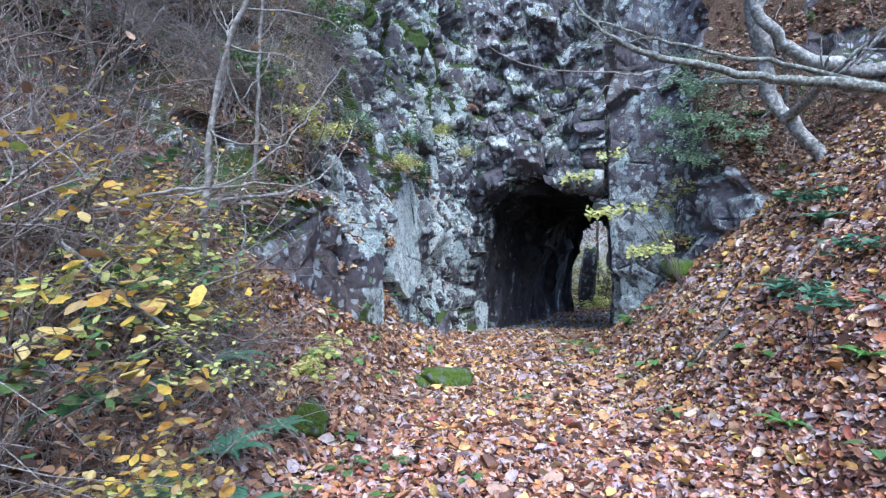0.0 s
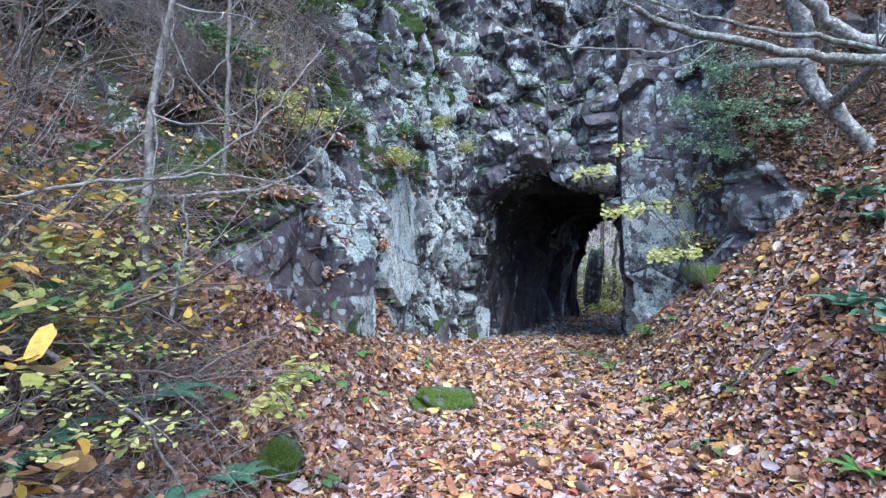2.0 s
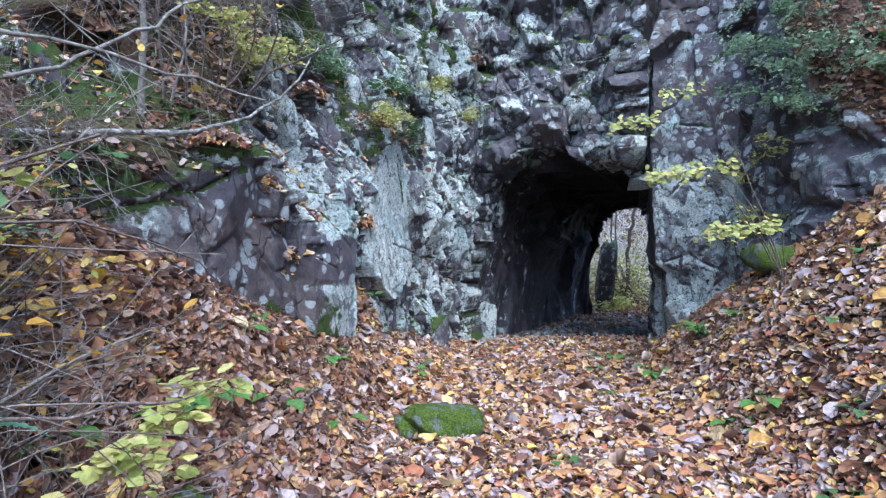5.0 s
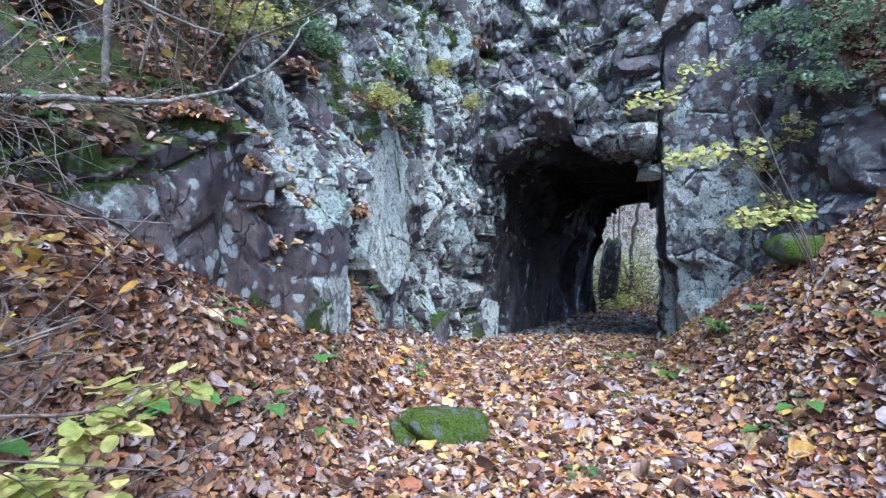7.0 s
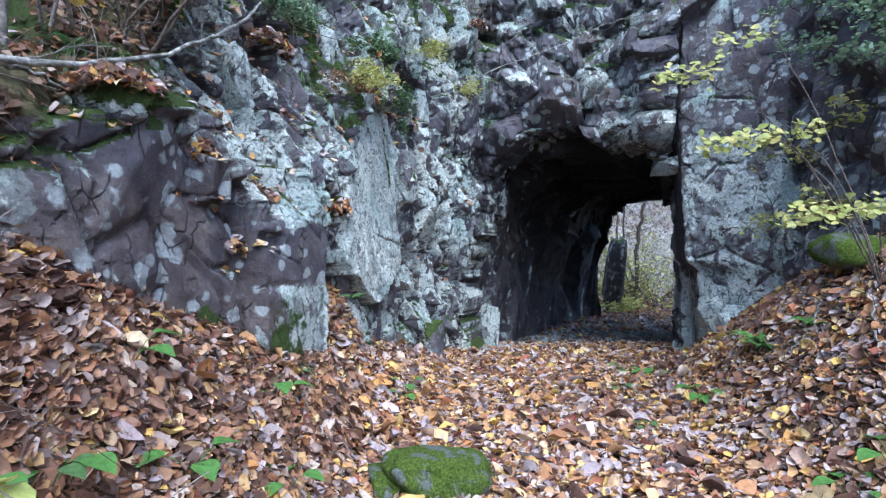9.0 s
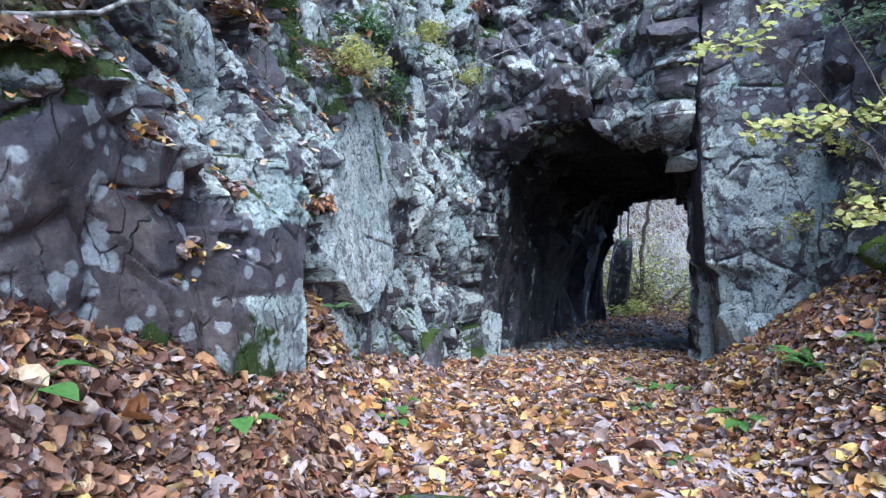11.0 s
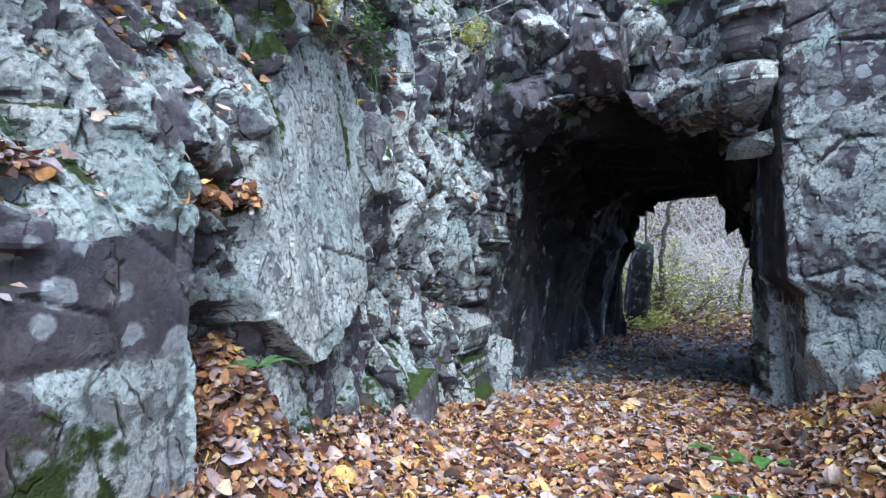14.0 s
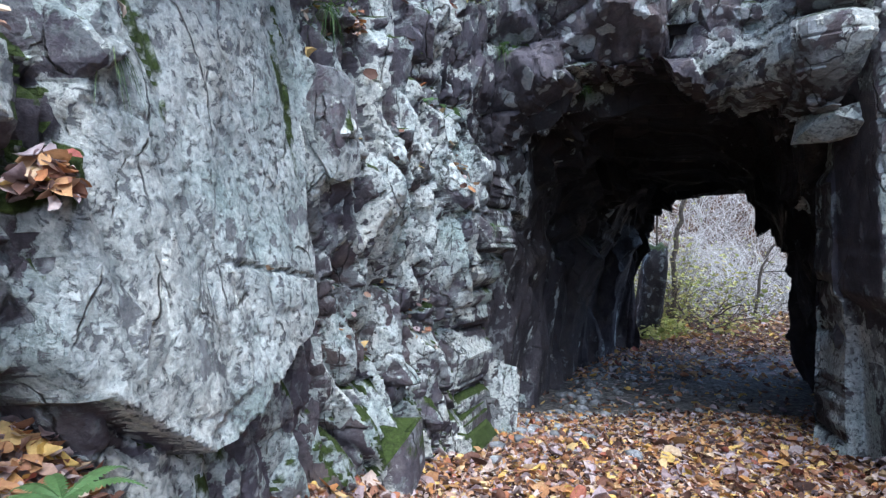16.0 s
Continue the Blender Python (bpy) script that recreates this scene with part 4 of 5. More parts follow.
for k, (x, y, z, h, lean) in enumerate(SHRUBS):
    bare_shrub(float(x), float(y), float(z), float(h), 300 + k, lean, TWIG if k % 3 else PALE_TWIG, (None, BROWN_LEAF, None, AUTUMN, None, GREEN)[k % 6])


def slope_leaves(name, idx, count, size, material, label, category, seed, spread=0.5):
    g = np.random.default_rng(seed)
    i = g.choice(idx, count)
    pts = CV[i] + g.normal(0, 0.02, (count, 3)) + CN[i] * 0.015
    le = size * g.lognormal(0, 0.3, count)
    return leaf_cloud(name, pts, CN[i] + g.normal(0, spread, (count, 3)) + np.array([0, 0, 0.4]), le, le * g.uniform(0.45, 0.75, count), g.uniform(0.2, 1.2, count), material, label, category, seed)


all_soil = np.where(CA["soil"] > 0.6)[0]
slope_leaves("leaf_litter", soil_r, 7000, 0.06, DARK_LITTER, "dark brown leaves on the slope beside the rock", "fallen leaves", 403)
slope_leaves("leaf_litter", all_soil, 13000, 0.06, DARK_LITTER, "dry fallen leaves on the steep upper slope", "fallen leaves", 401)
ledge = np.where((CN[:, 2] > 0.6) & (CA["soil"] < 0.5) & (CV[:, 2] > 0.5) & (CV[:, 2] < 4.2))[0]
slope_leaves("ledge_leaves", ledge[CV[ledge, 0] < 0.5], 2400, 0.055, LITTER, "dry brown leaves caught on the rock ledges", "fallen leaves", 402)


# ---- the thin tree and dead stick on the bank ----
def thin_tree(pts, r0, r1, seed, label, mat, twigs_n=9, twig_len=0.9, side=(0.5, -0.2, 0.3), name="thin_tree"):
    pts = np.array(pts, float)
    thing = empty(name, *pts[0], label, "tree")
    g = np.random.default_rng(seed)
    trunk, limbs = Wood(9), Wood(4)
    s = np.linspace(0, 1, len(pts))
    q = np.linspace(0, 1, 22)
    fine = np.stack([np.interp(q, s, pts[:, k]) for k in range(3)], -1) - pts[0]
    for _ in range(3):
        fine[1:-1] = 0.25 * fine[:-2] + 0.5 * fine[1:-1] + 0.25 * fine[2:]
    fine[1:] += g.normal(0, r0 * 0.3, (21, 3))
    trunk.tube(fine, np.linspace(r0, r1, 22) * g.uniform(0.92, 1.1, 22))
    tips = []
    for k in range(twigs_n):
        i = g.integers(6, 22)
        way = np.array(side) + g.normal(0, 0.7, 3)
        sprout(g, [limbs], fine[i], way, twig_len * g.uniform(0.5, 1.1), r1 * 0.7, 2, 3, 0.15, 0.6, 0.0, tips, 0.3)
    trunk.make("trunk", mat, thing)
    stuff_part(limbs.make("twig_tangle", mat, thing))
    return thing, tips


thin_tree([(-1.95, 4.5, 0.9), (-1.95, 4.45, 1.7), (-1.87, 4.4, 2.5), (-1.72, 4.35, 3.0), (-1.45, 4.3, 3.6), (-1.2, 4.3, 4.6)], 0.034, 0.016, 41,
          "slender grey tree leaning out over the bank", GREY_BARK, 9, 1.1, (0.6, -0.2, 0.1))
thin_tree([(-2.3, 6.6, 1.9), (-2.2, 6.5, 2.8), (-2.15, 6.4, 3.6), (-2.0, 6.3, 5.2)], 0.03, 0.014, 42, "slender grey sapling on the mossy slope", GREY_BARK, 6, 0.9)
thin_tree([(-3.2, 5.2, 2.3), (-3.3, 5.1, 3.6), (-3.2, 5.0, 5.5)], 0.035, 0.018, 43, "slender dark sapling among the shrubs", DARK_BARK, 7, 1.0)


def long_branch(name, pts, r0, r1, label, mat, seed, twigs_n=4, twig_len=0.4, spread=0.5):
    pts = np.array(pts, float)
    g = np.random.default_rng(seed)
    thing = empty(name, *pts[0], label, "branch")
    s = np.linspace(0, 1, len(pts))
    q = np.linspace(0, 1, 26)
    fine = np.stack([np.interp(q, s, pts[:, k]) for k in range(3)], -1) - pts[0]
    for _ in range(3):
        fine[1:-1] = 0.25 * fine[:-2] + 0.5 * fine[1:-1] + 0.25 * fine[2:]
    fine[1:] += g.normal(0, 0.006 + 0.15 * r0, (25, 3))
    limb, twigs = Wood(8), Wood(4)
    limb.tube(fine, np.linspace(r0, r1, 26) * g.uniform(0.9, 1.12, 26))
    limb.make("limb", mat, thing)
    for k in range(twigs_n):
        i = g.integers(5, 26)
        d = fine[i] - fine[i - 3]
        d = d / (np.linalg.norm(d) + 1e-9) + g.normal(0, spread, 3)
        sprout(g, [twigs], fine[i], d, twig_len * g.uniform(0.5, 1.2), max(r1, r0 * 0.2) * 0.7, 1, 3, 0.12, 0.5, 0.0, None, 0.3)
    if twigs_n:
        stuff_part(twigs.make("twig_tangle", mat, thing))
    return thing


# branches that reach out from the bank before the rock
long_branch("bare_branch", [(-2.6, 5.6, 1.9), (-2.0, 6.1, 2.0), (-1.75, 6.6, 2.1), (-1.45, 7.2, 2.45), (-1.35, 7.9, 2.95), (-1.3, 8.3, 3.4)], 0.022, 0.007, "bare pale branch reaching out from the mossy bank", PALE_BARK, 51, 3, 0.4)
long_branch("bare_branch", [(-2.0, 6.1, 2.0), (-1.95, 6.5, 2.0), (-1.88, 6.9, 1.88), (-1.78, 7.15, 1.74)], 0.013, 0.006, "thin pale branch hanging before the rock slab", PALE_BARK, 52, 1, 0.25)
long_branch("bare_branch", [(-2.7, 4.4, 1.75), (-1.9, 4.9, 2.0), (-1.5, 5.6, 2.6), (-1.2, 6.6, 3.6)], 0.016, 0.005, "long thin grey branch rising from the shrubs", GREY_BARK, 53, 6, 0.6)
long_branch("bare_branch", [(-2.6, 3.4, 1.6), (-1.9, 3.8, 1.85), (-1.3, 4.2, 1.95), (-0.7, 4.7, 1.85)], 0.014, 0.004, "long thin grey branch reaching over the path edge", GREY_BARK, 54, 6, 0.5)
long_branch("bare_branch", [(-1.9, 3.0, 0.7), (-1.6, 3.3, 0.95), (-1.2, 3.7, 0.8), (-0.8, 4.1, 0.75)], 0.012, 0.004, "bare arching twig low over the leaves", TWIG, 55, 7, 0.5)
long_branch("bare_branch", [(-2.2, 3.1, 1.5), (-1.7, 3.25, 1.0), (-1.35, 3.4, 0.65), (-1.2, 3.5, 0.2)], 0.016, 0.005, "bare drooping branch at the foot of the bank", GREY_BARK, 56, 6, 0.5)
long_branch("bare_branch", [(-1.55, 4.0, 1.1), (-1.5, 3.98, 1.35), (-1.42, 3.95, 1.54), (-1.44, 3.93, 1.8)], 0.012, 0.004, "short pale dead stick standing in the leaves", PALE_BARK, 57, 0)
long_branch("bare_branch", [(0.3, 11.2, 3.3), (1.0, 11.2, 3.6), (1.84, 11.19, 3.9), (2.4, 11.1, 4.15), (3.0, 10.9, 4.2)], 0.008, 0.004, "thin pale twig hanging across the rock above the arch", PALE_BARK, 58, 1, 0.3)

# the big limb from the bank on the other side, and its half-bare trunk
long_branch("tree_limb", [(6.2, 6.1, 3.0), (4.9, 6.15, 3.24), (3.98, 6.2, 3.3), (3.64, 6.2, 3.36), (2.68, 6.2, 3.52), (2.29, 6.2, 3.62), (1.97, 6.2, 3.75), (1.71, 6.2, 3.94), (1.46, 6.2, 4.29)], 0.07, 0.014, "thick grey lichened limb stretching over the path", MOSSY_BARK, 61, 16, 0.7, 0.45)
long_branch("tree_limb", [(4.9, 6.15, 3.24), (4.1, 6.3, 3.5), (3.3, 6.4, 3.66), (2.5, 6.4, 3.85), (1.86, 6.3, 4.0), (1.3, 6.1, 4.1)], 0.035, 0.006, "grey forked limb with bare twigs", MOSSY_BARK, 62, 14, 0.7, 0.5)
long_branch("tree_limb", [(2.9, 6.2, 3.5), (2.61, 6.2, 3.5), (2.29, 6.2, 3.36), (1.91, 6.2, 3.41), (1.39, 6.2, 3.4), (0.75, 6.2, 3.52), (0.37, 6.2, 3.84)], 0.016, 0.004, "thin bare twig stretching far over the path", GREY_BARK, 63, 4, 0.5, 0.3)
long_branch("tree_limb", [(2.7, 6.2, 3.45), (2.4, 6.2, 3.22), (1.84, 6.2, 3.27), (1.75, 6.2, 3.01)], 0.01, 0.003, "thin crooked twig hanging from the limb", PALE_BARK, 66, 1, 0.2, 0.3)
thin_tree([(5.1, 7.15, 2.45), (4.79, 7.23, 2.93), (4.55, 7.45, 3.3), (4.4, 7.5, 3.9), (4.25, 7.5, 4.8), (4.3, 7.4, 6.5)], 0.075, 0.13, 64, "crooked pale tree with curved foot on the bank", PALE_BARK, 4, 1.2, (-0.5, -0.3, 0.3), "crooked_tree")
thin_tree([(6.8, 7.2, 3.5), (5.85, 7.2, 3.74), (4.89, 7.2, 3.83), (4.45, 7.2, 4.11), (4.14, 7.2, 4.44), (3.95, 7.2, 5.2)], 0.11, 0.06, 65, "thick pale tree stem growing out level and bending up", PALE_BARK, 4, 1.2, (-0.5, -0.3, 0.3))


for k, (pts, r) in enumerate((([(3.29, 5.84, 0.74), (2.91, 5.81, 0.39), (2.62, 5.8, 0.1)], 0.028), ([(3.75, 6.5, 1.25), (3.3, 6.3, 0.85), (3.1, 6.1, 0.62)], 0.02), ([(3.5, 7.6, 1.0), (3.1, 7.4, 0.65), (2.9, 7.1, 0.4)], 0.014),
                              ([(2.9, 6.9, 0.42), (2.75, 7.3, 0.24), (2.72, 7.8, 0.22)], 0.011), ([(3.9, 5.6, 1.5), (3.5, 5.4, 1.15), (3.3, 5.0, 0.9)], 0.018), ([(3.3, 8.2, 0.62), (3.0, 7.9, 0.42), (2.85, 7.9, 0.3)], 0.012))):
    pts = [(x, y, max(z, surface(x, y) + 0.03)) for x, y, z in pts]
    long_branch("fallen_stick", pts, r, r * 0.5, "dead brown stick lying on the leafy bank", (DARK_BARK, TWIG, GREY_BARK)[k % 3], 670 + k, 2, 0.25, 0.5)


# ---- leafy saplings ----
def sapling(name, root, ends, r0, leaf_mat, label, seed, size, per=2, flat=1.6, category="sapling", twig_len=0.35, keep=1.0):
    thing = empty(name, *root, label, category)
    g = np.random.default_rng(seed)
    twigs = Wood(3)
    tips = []
    root = np.array(root, float)
    for e in ends:
        e = np.array(e, float) - root
        q = np.linspace(0, 1, 14)[:, None]
        path = e * q + np.array([0, 0, 1.0]) * (np.sin(q * np.pi) * 0.22 * np.linalg.norm(e)) + g.normal(0, 0.012, (14, 3)) * (q > 0)
        stem = Wood(6)
        stem.tube(path, np.linspace(r0, r0 * 0.25, 14))
        stem.make("stem", TWIG, thing)
        for k in range(7):
            i = g.integers(8, 14)
            way = np.array([e[0], e[1], 0.0]) / (np.linalg.norm(e) + 1e-9) + g.normal(0, 0.8, 3) * np.array([1, 1, 0.25])
            sprout(g, [twigs], path[i], way, twig_len * g.uniform(0.5, 1.1), r0 * 0.3, 1, 2, 0.1, 0.5, 0.03, tips, 0.4)
    stuff_part(twigs.make("twig_tangle", TWIG, thing))
    tips = [t for t in tips if g.uniform() < keep]
    spray("leaf_mass", tips, per, size, flat, leaf_mat, thing, "", seed + 7, 0.045, 0.6)
    return thing




def tiered_sapling(root, tiers, seed):
    """A sapling whose leaves lie in flat tiers: each tier a twig end, its heading and reach."""
    thing = empty("leafy_sapling", *root, "young sapling with flat tiers of pale yellow-green leaves", "sapling")
    g = np.random.default_rng(seed)
    root = np.array(root, float)
    twigs = Wood(3)
    for k, (x, y, z, head, reach, n) in enumerate(tiers):
        c = np.array([x, y, z]) - root
        d = np.array([math.cos(head), math.sin(head), -0.12])
        side = np.array([-d[1], d[0], 0])
        q = np.linspace(0, 1, 16)[:, None]
        start = c - d * reach * 0.55
        path = start * q + np.array([0, 0, 0.25]) * np.sin(q * np.pi) * (1 - 0.4 * q) + g.normal(0, 0.008, (16, 3)) * (q > 0)
        stem = Wood(5)
        stem.tube(np.concatenate([path, [start + d * reach * 0.5, start + d * reach * 1.1]]), np.concatenate([np.linspace(0.008, 0.003, 16), [0.0025, 0.0015]]))
        stem.make("stem", TWIG, thing)
        along_, across = g.uniform(-0.6, 0.6, n) * reach, g.normal(0, 0.26, n) * reach
        pts = c + along_[:, None] * d + across[:, None] * side + np.stack([0 * along_, 0 * along_, g.normal(0, 0.045, n)], -1)
        for p, a in list(zip(pts, along_))[::4]:
            twigs.tube(np.array([c + d * (a - 0.05), (c + d * a + p) / 2, p]), [0.002, 0.0015, 0.001])
        le = g.uniform(0.045, 0.075, n)
        ob = leaf_cloud("leaf_mass", pts, np.array([-0.1, -0.75, 0.9]) + g.normal(0, 0.45, (n, 3)), le, le * 0.62, g.uniform(-0.2, 0.5, n), YELLOW_GREEN, "", "", seed + k)
        ob.parent = thing
    stuff_part(twigs.make("twig_tangle", TWIG, thing))


tiered_sapling((3.4, 7.7, surface(3.4, 7.7)), [(2.26, 7.6, 1.89, 2.9, 0.42, 110), (2.84, 7.43, 1.36, 2.9, 0.5, 150), (1.89, 7.65, 2.39, 3.0, 0.36, 70), (2.45, 7.9, 2.75, 2.8, 0.35, 40), (2.75, 7.6, 1.95, 0.4, 0.25, 30)], 71)
sapling("leafy_sapling", (-2.1, 2.6, 0.75), [(-1.5, 2.5, 1.75), (-1.25, 2.2, 1.25), (-1.75, 2.4, 2.0), (-1.6, 2.9, 1.5)], 0.008, AUTUMN, "young shrub with yellow and tan autumn leaves", 72, 0.07, 1, 1.2, "sapling", 0.3, 0.4)
sapling("leafy_sapling", (-2.0, 3.2, 0.6), [(-1.5, 3.1, 1.0), (-1.3, 2.9, 0.75), (-1.7, 3.4, 1.25)], 0.007, YELLOW_GREEN, "low shrub with small yellow-green leaves", 73, 0.035, 2, 1.6)
sapling("leafy_sapling", (-1.9, 2.3, 0.5), [(-1.35, 2.2, 0.95), (-1.2, 2.5, 0.75), (-1.5, 2.0, 1.15)], 0.007, AUTUMN, "low shrub with tan and yellow leaves", 74, 0.08, 1, 1.4, "sapling", 0.3, 0.4)
sapling("leafy_sapling", (-2.4, 3.8, 1.1), [(-2.1, 3.9, 2.0), (-2.4, 3.6, 2.2), (-1.9, 3.6, 1.6)], 0.008, AUTUMN, "shrub with a few yellow leaves", 75, 0.06, 1, 1.2)
sapling("leafy_sapling", (-1.2, 4.5, 0.1), [(-0.95, 4.6, 0.68), (-1.1, 4.3, 0.5)], 0.005, YELLOW_GREEN, "small pale yellow-green seedling at the bank foot", 76, 0.07, 1, 1.6, "sapling", 0.2)
for k, (root, ends) in enumerate((((4.2, 8.45, 2.4), [(3.75, 8.1, 3.2), (3.6, 8.6, 2.9), (3.8, 8.0, 2.7), (3.7, 8.3, 3.5)]), ((4.3, 8.2, 2.7), [(4.0, 7.8, 3.3), (4.2, 7.6, 3.0), (3.9, 8.0, 3.9)]),
                                  ((4.2, 8.9, 3.2), [(3.75, 8.6, 4.0), (3.7, 9.0, 3.6), (3.9, 8.5, 4.4)]))):
    sapling("cliff_shrub", root, ends, 0.008, SAGE, "small-leaved green shrub growing from the rock", 770 + k, 0.042, 5, 0.9, "shrub", 0.4)
sapling("cliff_shrub", (-1.1, 9.1, 2.5), [(-0.85, 8.9, 2.75), (-0.75, 9.3, 2.7)], 0.005, BROWN_LEAF, "small withered brown plant growing on a ledge", 775, 0.035, 2, 1.0, "shrub", 0.2)
sapling("cliff_shrub", (-1.0, 9.9, 3.0), [(-0.75, 9.6, 3.3), (-0.65, 10.0, 3.1)], 0.005, GREEN, "small green plant growing on a ledge", 776, 0.035, 2, 1.0, "shrub", 0.2)
sapling("cliff_shrub", (4.1, 9.2, 1.1), [(3.75, 8.8, 1.6), (3.7, 9.2, 2.1), (3.75, 9.6, 1.4), (3.7, 8.6, 2.4)], 0.007, YELLOW_GREEN, "thin shrub with small yellowish leaves by the pillar", 78, 0.045, 2, 1.0, "shrub")
sapling("evergreen_shrub", (4.4, 6.6, 1.65), [(4.2, 6.3, 2.0), (4.5, 6.3, 2.1), (4.3, 6.9, 2.1)], 0.006, BLUE_GREEN, "low evergreen shrub with dull blue-green leaves", 79, 0.09, 1, 1.4, "shrub", 0.2, 0.5)
sapling("evergreen_shrub", (3.2, 4.7, 0.5), [(2.95, 4.6, 1.15), (3.2, 4.4, 1.05), (3.35, 4.8, 1.1)], 0.006, BLUE_GREEN, "low evergreen shrub with long drooping leaves", 80, 0.1, 1, 1.4, "shrub", 0.2, 0.5)
sapling("evergreen_shrub", (3.9, 5.3, 1.1), [(3.7, 5.1, 1.5), (4.0, 5.0, 1.5)], 0.006, BLUE_GREEN, "small evergreen shrub among fallen leaves", 81, 0.09, 1, 1.4, "shrub", 0.2, 0.5)


gu = np.random.default_rng(63)
for k in range(22):
    x, y = float(gu.uniform(-3.1, -1.25)), float(gu.uniform(2.3, 4.9))
    z, h = surface(x, y), float(gu.uniform(0.2, 0.75))
    mat_, tone = ((AUTUMN, "yellow and tan"), (YELLOW_GREEN, "pale yellow-green"), (BROWN_LEAF, "withered brown"), (GREEN, "dull green"))[(0, 1, 0, 3, 1, 2)[k % 6]]
    sapling("leafy_sapling", (x, y, z - 0.03), [(x + 0.3, y - 0.2, z + h), (x + 0.1, y - 0.3, z + 0.7 * h), (x + 0.35, y + 0.15, z + 0.6 * h)], 0.005, mat_,
            "thin undergrowth shrub with " + tone + " leaves", 840 + k, float(gu.uniform(0.045, 0.07)), 1, 1.2, "sapling", 0.28, 0.5)


# ---- ferns, herbs and grass ----
def fern_thing(length, n, seed, mat, label, droop=1.0):
    g = np.random.default_rng(seed)
    thing = empty("fern", 0, 0, -20, label, "fern", "ferns")
    for k in range(n):
        a = 2 * np.pi * k / n + g.uniform(-0.3, 0.3)
        L = length * g.uniform(0.75, 1.15)
        V, F = [], []
        q = np.linspace(0, 1, 17)
        rad = L * q * (1 - 0.12 * q)
        hgt = L * (0.75 * q - 0.72 * droop * q * q)
        c, s = np.cos(a), np.sin(a)
        V = [(c * rad[i], s * rad[i], hgt[i]) for i in range(17)]
        for i in range(1, 17):
            w = L * 0.2 * np.sin(np.pi * min(1, 0.18 + 0.82 * q[i])) * (1 - 0.55 * q[i])
            for side in (-1, 1):
                m, d = len(V), L * 0.022
                for (dr, dw, dz) in ((d * 1.6 + w * 0.3, w * 0.55, -w * 0.06), (w * 0.45, w, -w * 0.22)):
                    V.append((c * (rad[i] + dr) - s * side * dw, s * (rad[i] + dr) + c * side * dw, hgt[i] + dz))
                F += [(i - 1, i, m), (i - 1, m, m + 1)] if side > 0 else [(i - 1, m, i), (i - 1, m + 1, m)]
        mesh_object("frond", V, F, mat, thing, smooth=False)
    return thing


fern_dark = fern_thing(0.34, 8, 5, BLUE_GREEN, "dark green fern among fallen leaves")
fern_fresh = fern_thing(0.36, 7, 6, BRIGHT_GREEN, "fresh green fern growing on the leafy bank")
fern_small = fern_thing(0.2, 7, 8, GREEN, "small green fern hanging from the rock")


def put(thing, x, y, z=None, turn=0.0, size=1.0, lean=(0, 0)):
    m = pose(x, y, surface(x, y) + 0.02 if z is None else z, lean[0], lean[1], turn)
    c = copy_thing(thing, m)
    c.scale = (size, size, size)
    return c


for x, y, t, s in ((-1.75, 4.15, 10, 0.95), (-1.45, 3.6, 80, 0.8), (-1.25, 3.2, 130, 0.8), (-1.6, 2.75, 30, 0.9), (-1.15, 2.75, 200, 0.7), (-1.9, 3.3, 260, 1.0), (-2.2, 5.0, 300, 0.9), (-1.7, 2.2, 20, 0.9), (-1.3, 4.3, 50, 0.6), (-1.0, 2.3, 90, 0.7), (-1.35, 2.35, 140, 0.8), (-2.4, 3.7, 200, 0.9), (3.5, 5.6, 10, 0.7), (4.2, 6.0, 70, 0.8)):
    put(fern_dark, x, y, surface(x, y) + 0.1, t, s * 1.4)
for x, y, t, s in ((2.96, 8.5, 0, 1.0), (2.75, 4.35, 40, 0.8), (3.3, 4.2, 100, 0.9), (3.09, 7.98, 60, 0.8), (2.88, 8.3, 10, 0.8)):
    put(fern_fresh, x, y, None, t, s)
for x, y, z, t, s in ((2.47, 11.72, 3.72, 0, 1.1), (0.75, 11.75, 3.95, 40, 1.0), (1.95, 11.6, 4.55, 0, 0.9), (4.05, 10.1, 1.35, 30, 0.8), (3.9, 10.35, 2.9, 0, 0.6), (-0.75, 8.72, 0.62, 20, 1.0), (-1.02, 7.75, 0.15, 90, 1.1)):
    put(fern_small, x, y, z, t, s)


def herb_thing(n, leaf, height, seed, mat, label):
    g = np.random.default_rng(seed)
    thing = empty("broadleaf_herb", 0, 0, -20, label, "plant", "broad-leaved herbs")
    for k in range(n):
        a = 2 * np.pi * k / n + g.uniform(-0.5, 0.5)
        end = np.array([np.cos(a) * leaf * 0.9, np.sin(a) * leaf * 0.9, height * g.uniform(0.5, 1.0)])
        w = Wood(4)
        w.tube(np.array([[0, 0, -0.03], end * 0.5 + np.array([0, 0, height * 0.15]), end]), [0.003, 0.0025, 0.002])
        w.make("stalk", mat, thing)
        q = np.linspace(0, 1, 7)
        half = leaf * 0.38 * np.sin(np.pi * q ** 0.75)
        V, F = [], []
        for i in range(7):
            c = end + np.array([np.cos(a), np.sin(a), 0]) * leaf * (q[i] - 0.25) + np.array([0, 0, -0.25 * leaf * (q[i]) ** 2])
            n_ = np.array([-np.sin(a), np.cos(a), 0])
            V += [c - n_ * half[i] + np.array([0, 0, half[i] * 0.25]), c, c + n_ * half[i] + np.array([0, 0, half[i] * 0.25])]
        for i in range(6):
            for e in (0, 1):
                m = i * 3 + e
                F.append((m, m + 1, m + 4, m + 3))
        mesh_object("leaf", V, F, mat, thing)
    return thing


